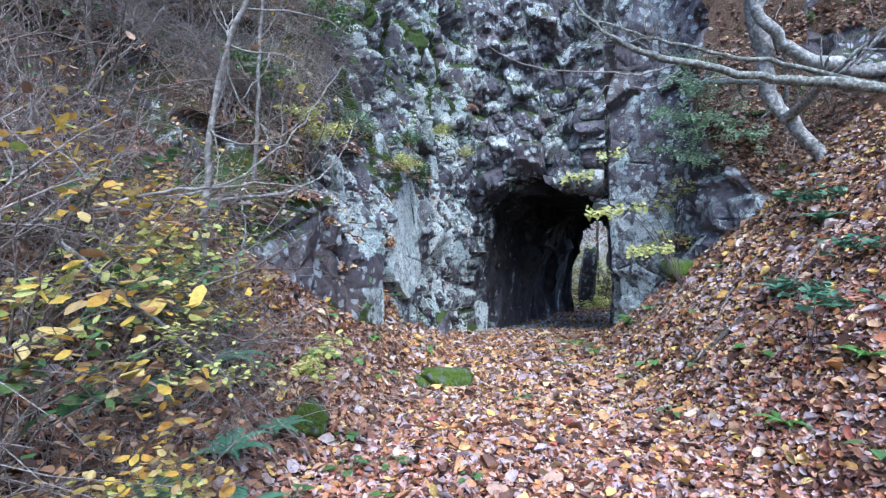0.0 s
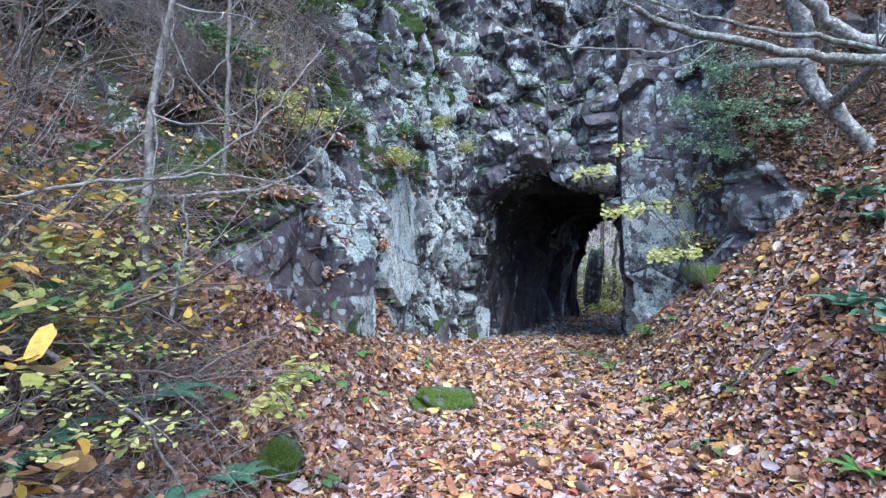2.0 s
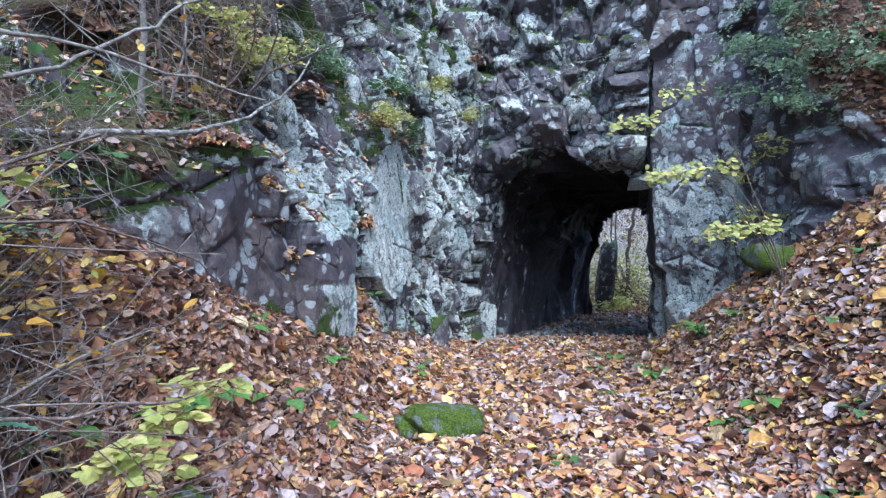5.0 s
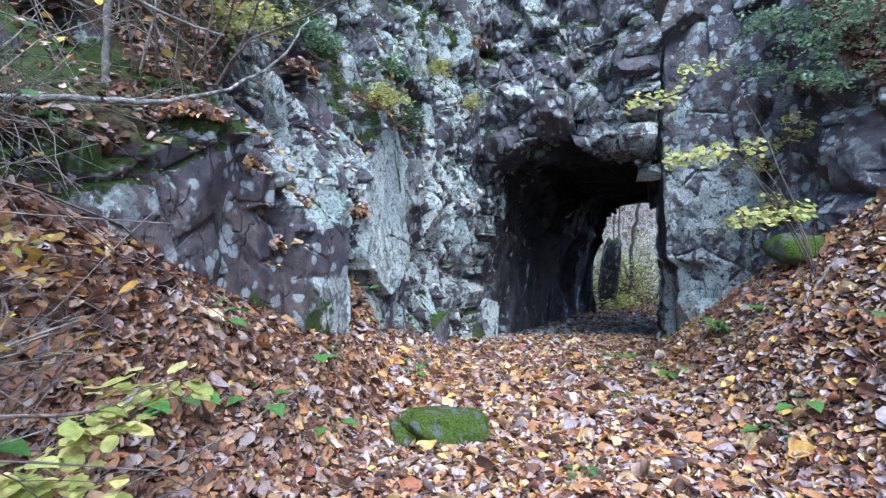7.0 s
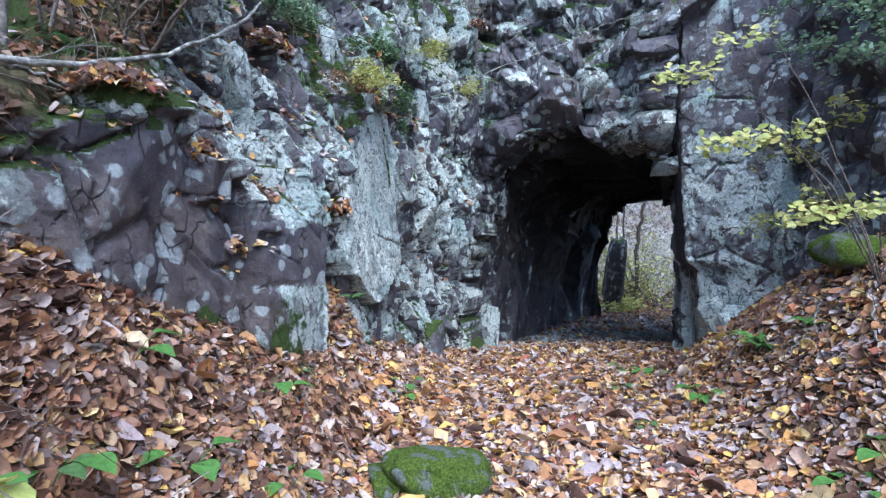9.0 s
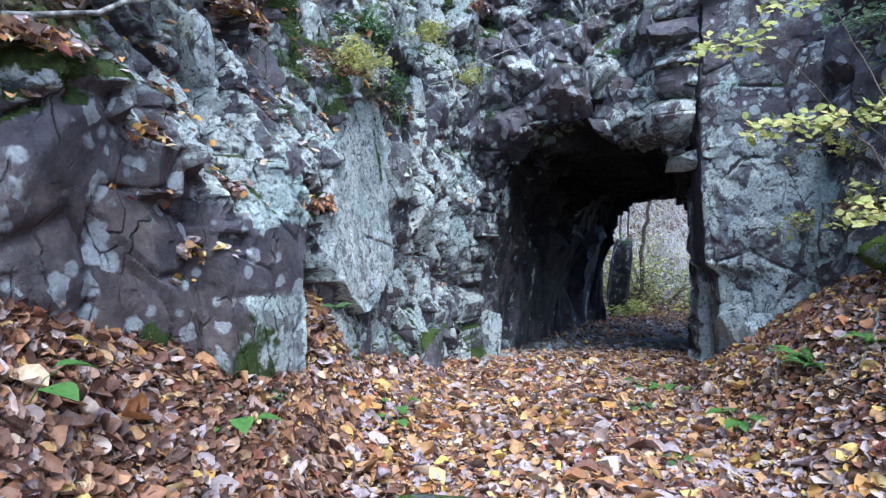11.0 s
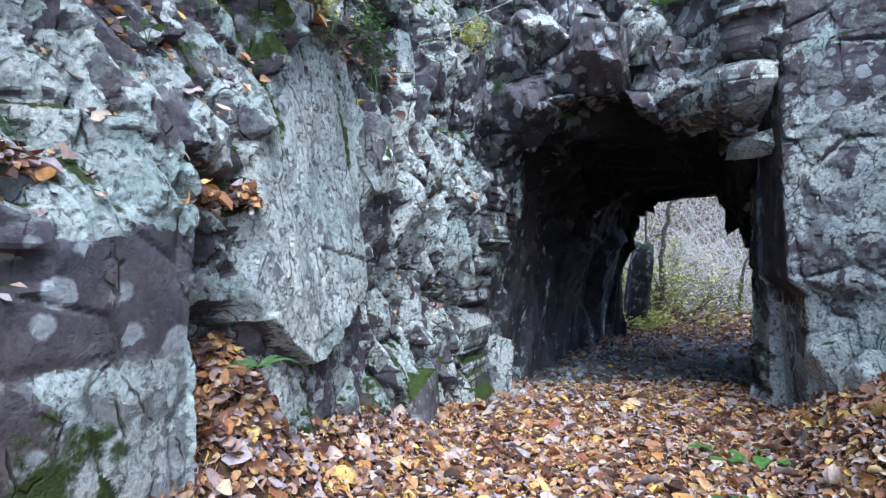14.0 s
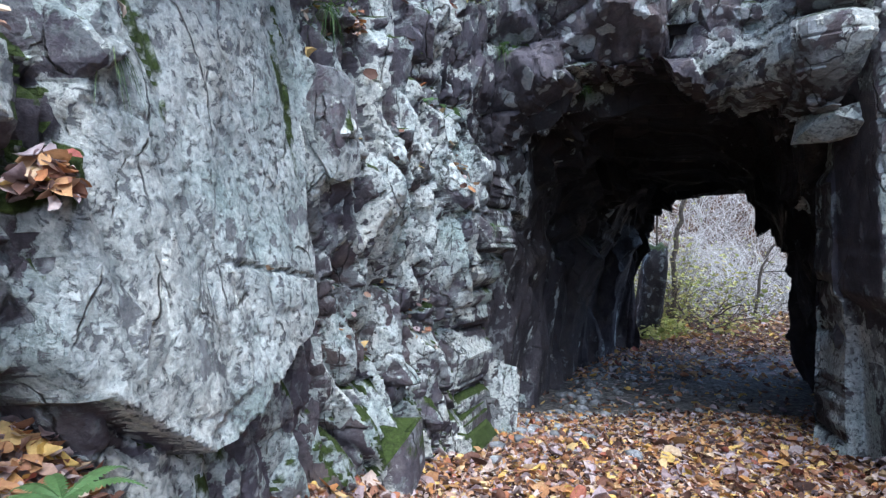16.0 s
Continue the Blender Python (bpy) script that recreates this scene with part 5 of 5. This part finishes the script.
herb_a = herb_thing(4, 0.13, 0.1, 11, BRIGHT_GREEN, "fresh green broad-leaved herb in the fallen leaves")
herb_b = herb_thing(5, 0.09, 0.07, 12, GREEN, "small dark green herb in the fallen leaves")
for x, y, t, s in ((-1.45, 5.39, 0, 1.25), (-1.05, 6.08, 70, 1.2), (-1.72, 4.81, 20, 1.2), (2.52, 6.54, 100, 1.1), (2.3, 6.53, 200, 1.0), (-1.41, 6.24, 250, 1.2), (-0.99, 7.19, 140, 1.2), (-0.25, 8.91, 40, 1.0),
                   (2.39, 8.42, 10, 1.1), (-0.72, 6.47, 10, 1.0), (-0.26, 8.55, 60, 0.9), (2.33, 10.25, 0, 1.0), (2.4, 8.36, 120, 1.1), (-1.33, 5.68, 0, 1.2), (3.0, 5.2, 30, 1.1), (-0.35, 3.6, 0, 0.8), (-0.05, 2.9, 0, 0.8), (2.6, 10.1, 80, 1.2)):
    put(herb_a, x, y, None, t, s)
for x, y, t, s in ((-0.9, 4.9, 0, 1.2), (-0.75, 4.2, 60, 1.3), (-1.0, 3.6, 100, 1.4), (-0.4, 4.3, 20, 1.0), (0.2, 4.0, 0, 0.8), (0.9, 6.2, 0, 0.9), (2.0, 9.4, 0, 1.0), (2.3, 5.4, 40, 1.2), (2.7, 5.8, 90, 1.1), (3.1, 6.6, 0, 1.4), (3.6, 7.0, 0, 1.4),
                   (-1.35, 5.6, 30, 1.3), (-1.1, 3.0, 0, 1.4), (-0.7, 2.4, 50, 1.2), (2.9, 3.6, 10, 1.3), (1.7, 7.9, 0, 0.8)):
    put(herb_b, x, y, None, t, s)


def tuft_thing(n, length, seed, mat, label):
    g = np.random.default_rng(seed)
    thing = empty("grass_tuft", 0, 0, -20, label, "grass", "grass tufts on the rock")
    V, F = [], []
    for k in range(n):
        a, L = g.uniform(0, 2 * np.pi), length * g.uniform(0.5, 1.2)
        d = np.array([np.cos(a), np.sin(a), 0])
        side = np.array([-np.sin(a), np.cos(a), 0]) * 0.004
        up = g.uniform(0.1, 0.7)
        m = len(V)
        for q in (0, 0.33, 0.66, 1.0):
            c = d * L * 0.6 * q + np.array([0, 0, L * (up * q - 1.15 * q * q)])
            V += [c - side * (1 - q * 0.9), c + side * (1 - q * 0.9)]
        F += [(m + 2 * i, m + 2 * i + 1, m + 2 * i + 3, m + 2 * i + 2) for i in range(3)]
    stuff_part(mesh_object("grass_clump", V, F, mat, thing, smooth=False))
    return thing


tuft = tuft_thing(60, 0.24, 21, GREEN, "hanging tuft of thin green grass")
gt = np.random.default_rng(77)
perch = np.where((CN[:, 2] > 0.45) & (CA["soil"] < 0.5) & (CV[:, 2] > 0.9) & (CV[:, 2] < 5.5) & (CV[:, 1] > 7))[0]
for i in gt.choice(perch, 34, replace=False):
    x, y, z = [float(v) for v in CV[i] + CN[i] * 0.01]
    put(tuft, x, y, z, gt.uniform(0, 360), gt.uniform(0.5, 1.1))
for x, y, z, s in ((-0.83, 9.05, 1.95, 1.0), (-1.62, 7.35, 1.75, 1.1), (-1.2, 8.7, 2.7, 1.1), (-0.2, 11.0, 1.6, 0.7)):
    put(tuft, x, y, z, 0, s)
for i in gt.choice(perch, 26, replace=False):
    x, y, z = [float(v) for v in CV[i] + CN[i] * 0.01]
    put(herb_b, x, y, z, gt.uniform(0, 360), gt.uniform(0.5, 0.9), (gt.uniform(-30, 30), gt.uniform(-30, 30)))


shoulder = soil_v[CV[soil_v, 2] < 3.6]
for i in np.concatenate([gt.choice(shoulder, 26, replace=False), gt.choice(soil_r[CV[soil_r, 2] < 4.2], 22, replace=False)]):
    x, y, z = [float(v) for v in CV[i]]
    put(tuft, x, y, z, gt.uniform(0, 360), gt.uniform(0.6, 1.2))
for i in gt.choice(np.concatenate([soil_v, soil_r]), 30, replace=False):
    x, y, z = [float(v) for v in CV[i]]
    put(fern_small if gt.uniform() < 0.5 else herb_b, x, y, z, gt.uniform(0, 360), gt.uniform(0.8, 1.5))


gq = np.random.default_rng(61)
for k, i in enumerate(gq.choice(soil_v[(CV[soil_v, 2] > 2.2) & (CV[soil_v, 2] < 5.2)], 9, replace=False)):
    x, y, z = [float(v) for v in CV[i]]
    sapling("leafy_sapling", (x, y, z - 0.05), [(x + 0.25, y - 0.25, z + 0.3), (x + 0.1, y - 0.35, z + 0.45), (x + 0.3, y + 0.1, z + 0.35)], 0.006, (GREEN, YELLOW_GREEN, BROWN_LEAF)[k % 3],
            ("small green shrub on the steep slope", "small yellowish shrub on the steep slope", "shrub with withered brown leaves on the slope")[k % 3], 900 + k, 0.045, 3, 0.8, "sapling", 0.3)


high = np.where((CN[:, 2] > 0.3) & (CA["soil"] < 0.5) & (CV[:, 2] > 2.5) & (CV[:, 2] < 4.3) & (CV[:, 1] > 8.0) & (CV[:, 0] < 0.6))[0]
for k, i in enumerate(gq.choice(high, 12, replace=False)):
    x, y, z = [float(v) for v in CV[i]]
    sapling("cliff_shrub", (x, y, z - 0.02), [(x + 0.18, y - 0.15, z + 0.18), (x + 0.12, y - 0.22, z + 0.05), (x + 0.2, y + 0.1, z + 0.12)], 0.004, (SAGE, YELLOW_GREEN, GREEN)[k % 3],
            ("pale green plant rooted in a rock ledge", "yellowish plant rooted in a rock ledge", "small dark green plant rooted in a rock ledge")[k % 3], 930 + k, 0.035, 2, 0.9, "shrub", 0.2)


# ---- leaf heaps, brush and loose blocks on the rock ----
def heap(x, y, z0, z1, rx, ry, n, seed, size=0.08, label="heap of dry brown leaves in a rock cleft"):
    g = np.random.default_rng(seed)
    a, r = g.uniform(0, 2 * np.pi, n), np.sqrt(g.uniform(0, 1, n))
    px, py = x + rx * r * np.cos(a), y + ry * r * np.sin(a)
    pz = z0 + (z1 - z0) * (1 - r * r) + g.uniform(-0.04, 0.03, n)
    nz = np.stack([np.cos(a) * 0.3, np.sin(a) * 0.3, 0 * a + 1.0], -1) + g.normal(0, 0.55, (n, 3))
    le = size * g.lognormal(0, 0.3, n)
    return leaf_cloud("leaf_heap", np.stack([px, py, pz], -1), nz, le, le * g.uniform(0.5, 0.75, n), g.uniform(0.3, 1.0, n), LITTER, label, "fallen leaves", seed)


for k, (x, y, z, rx, ry, n) in enumerate(((-1.36, 7.85, 1.52, 0.12, 0.2, 110), (-1.4, 7.8, 1.16, 0.08, 0.14, 70), (-1.0, 8.45, 1.42, 0.09, 0.1, 60), (-0.86, 8.8, 1.5, 0.07, 0.07, 40), (-0.8, 9.6, 2.75, 0.16, 0.3, 120), (-0.25, 10.75, 2.55, 0.06, 0.08, 40),
                                          (-1.55, 7.35, 1.78, 0.1, 0.16, 80), (-1.75, 6.7, 2.0, 0.2, 0.25, 160), (-1.35, 8.6, 3.1, 0.15, 0.3, 140), (0.9, 11.55, 4.55, 0.12, 0.1, 60), (3.85, 9.3, 1.5, 0.12, 0.3, 160))):
    i = np.argmin(np.linalg.norm(CV - np.array([x, y, z]), axis=1) + 0.35 * (CN[:, 2] < 0.35))
    x, y, z = [float(v) for v in CV[i] + CN[i] * 0.02]
    heap(x, y, z - 0.05, z + 0.05, rx * 1.15, ry * 1.15, n * 2, 610 + k, 0.06, "dry brown leaves caught on a rock ledge")

heap(-1.06, 8.92, 0.12, 0.72, 0.36, 0.46, 1500, 640, 0.066)


def brush(name, bases, ways, seed, length, radius, mat, label, wobble=0.25):
    """Fine dead twigs and stalks, too many to count."""
    g = np.random.default_rng(seed)
    w = Wood(3)
    for p, d in zip(bases, ways):
        L = length * g.lognormal(0, 0.4)
        w.tube(bend(g, p, d, L, wobble, 5, 0.08), np.linspace(radius, radius * 0.4, 5) * g.uniform(0.6, 1.3))
    return tagged(w.make(name, mat, None, label), category="brush", kind="stuff")


gb = np.random.default_rng(88)
far_up = soil_v[(CV[soil_v, 1] < 5.9) | (CV[soil_v, 2] > 3.3)]
idx = gb.choice(far_up, 9000)
brush("dead_brush", CV[idx], gb.normal(0, 0.7, (9000, 3)) + np.array([0.5, -0.45, 0.3]), 91, 0.6, 0.0042, PALE_TWIG, "tangle of dead twigs and vines on the slope")
idx = gb.choice(soil_r, 900)
brush("dead_brush", CV[idx], gb.normal(0, 0.7, (900, 3)) + np.array([-0.4, -0.3, 0.3]), 92, 0.4, 0.003, TWIG, "tangle of dead twigs and stalks on the slope")
bx, by = gb.uniform(-7.0, -1.7, 5500), gb.uniform(2.2, 7.5, 5500)
clear = ~((by > 5.0) & (bx > -2.9))
bx, by = bx[clear], by[clear]
bz = ground_height(bx, by)
brush("dead_brush", np.stack([bx, by, bz], -1), gb.normal(0, 0.7, (len(bx), 3)) + np.array([0.5, 0, 0.5]), 93, 0.5, 0.0035, TWIG, "tangle of dead twigs and vines on the bank")
bx, by = gb.uniform(-3.6, -1.45, 1500), gb.uniform(1.8, 5.0, 1500)
brush("dead_brush", np.stack([bx, by, ground_height(bx, by)], -1), gb.normal(0, 0.7, (1500, 3)) + np.array([0.5, 0, 0.7]), 94, 0.6, 0.0045, PALE_TWIG, "grey bare twigs standing on the bank")
bx, by = gb.uniform(2.6, 5.2, 420), gb.uniform(4.0, 9.4, 420)
brush("dead_brush", np.stack([bx, by, ground_height(bx, by)], -1), gb.normal(0, 0.8, (420, 3)) + np.array([-0.4, -0.2, 0.3]), 97, 0.28, 0.004, DARK_BARK, "dead twigs and roots on the leafy bank")
fx, fy = gb.uniform(7.0, 21.0, 4600), gb.uniform(24.3, 44, 4600)
brush("far_brush", np.stack([fx, fy, ground_height(fx, fy)], -1), gb.normal(0, 0.8, (4600, 3)) + np.array([0, 0, 0.9]), 95, 1.6, 0.012, TWIG, "grey bare brush covering the ground beyond the tunnel", 0.4)
fx, fy = gb.uniform(7.0, 20.0, 3600), gb.uniform(23.8, 42, 3600)
brush("far_brush", np.stack([fx, fy, ground_height(fx, fy)], -1), gb.normal(0, 0.9, (3600, 3)) + np.array([0.3, 0, 0.9]), 96, 2.1, 0.018, GLARE_TWIG, "pale stalks arching over the far ground", 0.45)


def rock_block(x, y, z, out, sx, sy, sz, seed, lichen, lean=0.2, moss=0.02):
    """An angular block of the cliff, sx along the wall, sy out of it, sz tall."""
    g = np.random.default_rng(seed)
    bm = bmesh.new()
    for k in range(26):
        q = g.uniform(-0.5, 0.5, 3)
        q /= (np.abs(q) ** 3.2).sum() ** (1 / 3.2)
        bm.verts.new(q * 0.52 * g.uniform(0.85, 1.08))
    bmesh.ops.convex_hull(bm, input=list(bm.verts))
    bmesh.ops.delete(bm, geom=[v for v in bm.verts if not v.link_faces], context="VERTS")
    bmesh.ops.subdivide_edges(bm, edges=list(bm.edges), cuts=3, use_grid_fill=True)
    bmesh.ops.triangulate(bm, faces=list(bm.faces))
    ang = math.atan2(out[1], out[0]) - math.pi / 2
    m = Matrix.Translation((x, y, z)) @ Matrix.Rotation(ang, 4, "Z") @ Matrix.Rotation(lean, 4, "Y")
    for v in bm.verts:
        c = v.co
        c = Vector((c.x * sx, c.y * sy, c.z * sz))
        c += Vector((1, 1, 1)) * (0.014 * noise.noise(c * 9 + Vector((seed, 0, 0))) + 0.006 * noise.noise(c * 31 + Vector((seed, 0, 0))))
        v.co = m @ c
    ob = part("rock_block", bm, ROCK, CLIFF)
    n = len(ob.data.vertices)
    for key, val in (("lichen", lichen), ("spots", 0.35), ("moss", moss), ("shade", 0.0), ("soil", 0.0)):
        ob.data.attributes.new(key, "FLOAT", "POINT").data.foreach_set("value", np.full(n, val, np.float32))
    return ob


rock_block(3.5, 11.72, 2.26, (-0.1, -1), 0.56, 0.6, 0.27, 720, 0.8, 0.1)
rock_block(3.74, 10.98, 0.14, (-0.7, -0.7), 0.36, 0.4, 0.52, 721, 0.68, 0.0)
rock_block(3.86, 10.56, 0.08, (-0.7, -0.7), 0.42, 0.4, 0.5, 722, 0.68, 0.0)
near_wall = np.where((CA["soil"] < 0.3) & (CV[:, 1] > 7.6) & (CV[:, 0] < 0.4) & (CV[:, 2] > 1.0) & (CV[:, 2] < 4.8) & (CN[:, 2] < 0.5))[0]
for k, i in enumerate(gb.choice(near_wall, 13, replace=False)):
    p = CV[i] - CN[i] * 0.09
    rock_block(float(p[0]), float(p[1]), float(p[2]), (0.9, -0.45), gb.uniform(0.16, 0.34), gb.uniform(0.2, 0.3), gb.uniform(0.3, 0.75), 730 + k, float(gb.uniform(0.42, 0.64)), float(gb.uniform(0.1, 0.3)))
over_arch = np.where((CV[:, 0] > 0.4) & (CV[:, 0] < 3.5) & (CV[:, 1] > 11) & (CV[:, 2] > 3.15) & (CV[:, 2] < 5.5))[0]
for k, i in enumerate(gb.choice(over_arch, 10, replace=False)):
    p = CV[i] - CN[i] * 0.16
    rock_block(float(p[0]), float(p[1]), float(p[2]), (-0.1, -1.0), gb.uniform(0.3, 0.65), gb.uniform(0.36, 0.46), gb.uniform(0.25, 0.5), 800 + k, float(gb.uniform(0.3, 0.44)), float(gb.uniform(-0.3, 0.3)))


# ---- stones ----
def stone(name, x, y, z, sx, sy, sz, seed, mat, label, category="stone", detail=3, group=""):
    bm = bmesh.new()
    bmesh.ops.create_icosphere(bm, subdivisions=detail, radius=1.0)
    for v in bm.verts:
        c = v.co.copy()
        k = 1 + 0.28 * noise.noise(c * 1.3 + Vector((seed, 0, 0))) + 0.1 * noise.noise(c * 3.7 + Vector((0, seed, 0)))
        c = Vector([math.copysign(abs(a) ** 0.75, a) for a in c]) * k
        v.co = Vector((c.x * sx, c.y * sy, c.z * sz))
    for f in bm.faces:
        f.smooth = True
    me = bpy.data.meshes.new(name)
    bm.to_mesh(me)
    bm.free()
    me.materials.append(mat)
    ob = new(name, me)
    ob.location = (x, y, z)
    ob.rotation_euler = (0.1 * math.sin(seed), 0.1 * math.cos(seed), seed)
    return tagged(ob, label, category, group)


stone("mossy_stone", 0.1, 6.93, -0.26, 0.36, 0.22, 0.13, 0.3, MOSS, "flat stone covered in bright green moss", "stone", 4)
stone("mossy_stone", -0.2, 6.93, -0.31, 0.2, 0.15, 0.085, 1.7, MOSS, "low flat stone with thin moss beside the mossy one", "stone", 3)
stone("mossy_mound", -1.2, 4.95, surface(-1.2, 4.95) + 0.05, 0.16, 0.3, 0.09, 2.3, MOSS, "low mound of dark green moss at the bank", "moss", 4).rotation_euler = (0, 0.65, 0)
stone("mossy_stone", 3.7, 8.35, surface(3.7, 8.35) + 0.05, 0.3, 0.3, 0.16, 6.1, MOSS, "mossy boulder on the bank under the rock", "stone", 3)
rock_block(-0.02, 11.0, -0.2, (0.7, -0.7), 0.42, 0.4, 0.6, 723, 0.42, 0.0, 0.32)
stone("pale_stone", 0.75, 11.8, -0.56, 0.09, 0.07, 0.05, 8.1, STONE, "pale grey stone at the tunnel mouth", "stone", 2)
stone("pale_stone", 1.0, 11.35, -0.54, 0.1, 0.06, 0.03, 8.7, STONE, "flat pale stone in the leaves", "stone", 2)
stone("mossy_log", 3.3, 10.45, -0.32, 0.3, 0.09, 0.08, 0.75, MOSS, "short mossy log on the leaves by the pillar", "log", 3)
gs = np.random.default_rng(9)
for k in range(150):
    y = gs.uniform(11.9, 17.5)
    x0 = np.interp(y, [12, 15, 17.5], [0.7, 2.0, 3.3])
    x = x0 + abs(gs.normal(0, 0.5)) if k % 3 else x0 + gs.uniform(0.2, 2.8)
    r = gs.uniform(0.02, 0.07)
    stone("small_stone", float(x), float(y), surface(x, y) + r * 0.3, r * 1.4, r, r * 0.7, k * 1.37, STONE, "small grey stone on the tunnel floor", "stone", 1, "stones on the tunnel floor")


# ---- beyond the tunnel ----
def far_shrub(x, y, h, seed, mat, leaves=None, label="", size=0.09):
    g = np.random.default_rng(seed)
    z = surface(x, y)
    thing = empty("far_shrub", x, y, z, label, "shrub", "shrubs beyond the tunnel")
    twigs, tips = Wood(3), []
    for k in range(6):
        stem = Wood(4)
        sprout(g, [twigs, twigs, stem], np.array([g.normal(0, 0.2), g.normal(0, 0.2), -0.1]), (g.normal(0, 0.6), g.normal(0, 0.6), 1), h * g.uniform(0.6, 1.1), 0.03, 2, 5, 0.2, 0.7, 0.05, tips, 0.4)
        stem.make("stem", mat, thing)
    stuff_part(twigs.make("twig_tangle", mat, thing))
    if leaves:
        spray("leaf_mass", tips, 1, size, 0.8, leaves, thing, "", seed + 3, 0.12)
    return thing


gf = np.random.default_rng(31)
for k in range(16):
    far_shrub(float(gf.uniform(7.0, 15)), float(gf.uniform(24.2, 30)), float(gf.uniform(1.6, 3.2)), 500 + k, GLARE_TWIG, None, "pale bare shrub with many twigs beyond the tunnel")
for k, (x, y, h) in enumerate(((6.9, 21.6, 1.9), (7.5, 22.2, 1.6), (6.6, 22.3, 1.8), (7.2, 23.0, 1.9), (6.0, 21.0, 0.5), (9.5, 19.8, 0.6), (8.6, 18.9, 0.5), (7.4, 26.0, 3.2), (8.6, 27, 3.5), (6.4, 25, 3.4), (5.5, 20.4, 0.45))):
    far_shrub(x, y, h, 540 + k, TWIG, YELLOW_GREEN, "yellow-green leafy shrub beyond the tunnel", 0.11)
for k, (pts, r) in enumerate((([(6.75, 22.2, -1.1), (6.8, 22.2, 1.0), (6.95, 22.2, 2.2), (7.3, 22.2, 3.2), (7.9, 22.3, 4.5)], 0.08), ([(6.5, 22.6, -1.1), (6.45, 22.6, 2), (6.5, 22.6, 5)], 0.04),
                              ([(9.8, 23.5, -1.1), (10.0, 23.5, 0.6), (10.7, 23.4, 1.8), (11.5, 23.3, 4)], 0.05), ([(7.6, 27, -0.6), (7.7, 27, 3), (7.7, 27, 8)], 0.05))):
    thin_tree(pts, r, r * 0.5, 580 + k, "slim dark tree beyond the tunnel", DARK_BARK, 8, 1.6, (0.2, 0, 0.6))
pillar = stone("rock_pillar", 5.52, 20.6, 0.05, 0.3, 0.4, 1.25, 9.3, ROCK, "dark rock pillar beside the exit", "rock", 4)
# full painted shade turns the whole pillar into a dark silhouette
for key, val in (("lichen", 0.36), ("spots", 0.2), ("moss", 0.12), ("shade", 1.0), ("soil", 0.0)):
    pillar.data.attributes.new(key, "FLOAT", "POINT").data.foreach_set("value", np.full(len(pillar.data.vertices), val, np.float32))


# the patterns from which ferns, herbs and tufts were copied are no longer needed
for pattern in (fern_dark, fern_fresh, fern_small, herb_a, herb_b, tuft):
    for piece in (*pattern.children_recursive, pattern):
        bpy.data.objects.remove(piece)
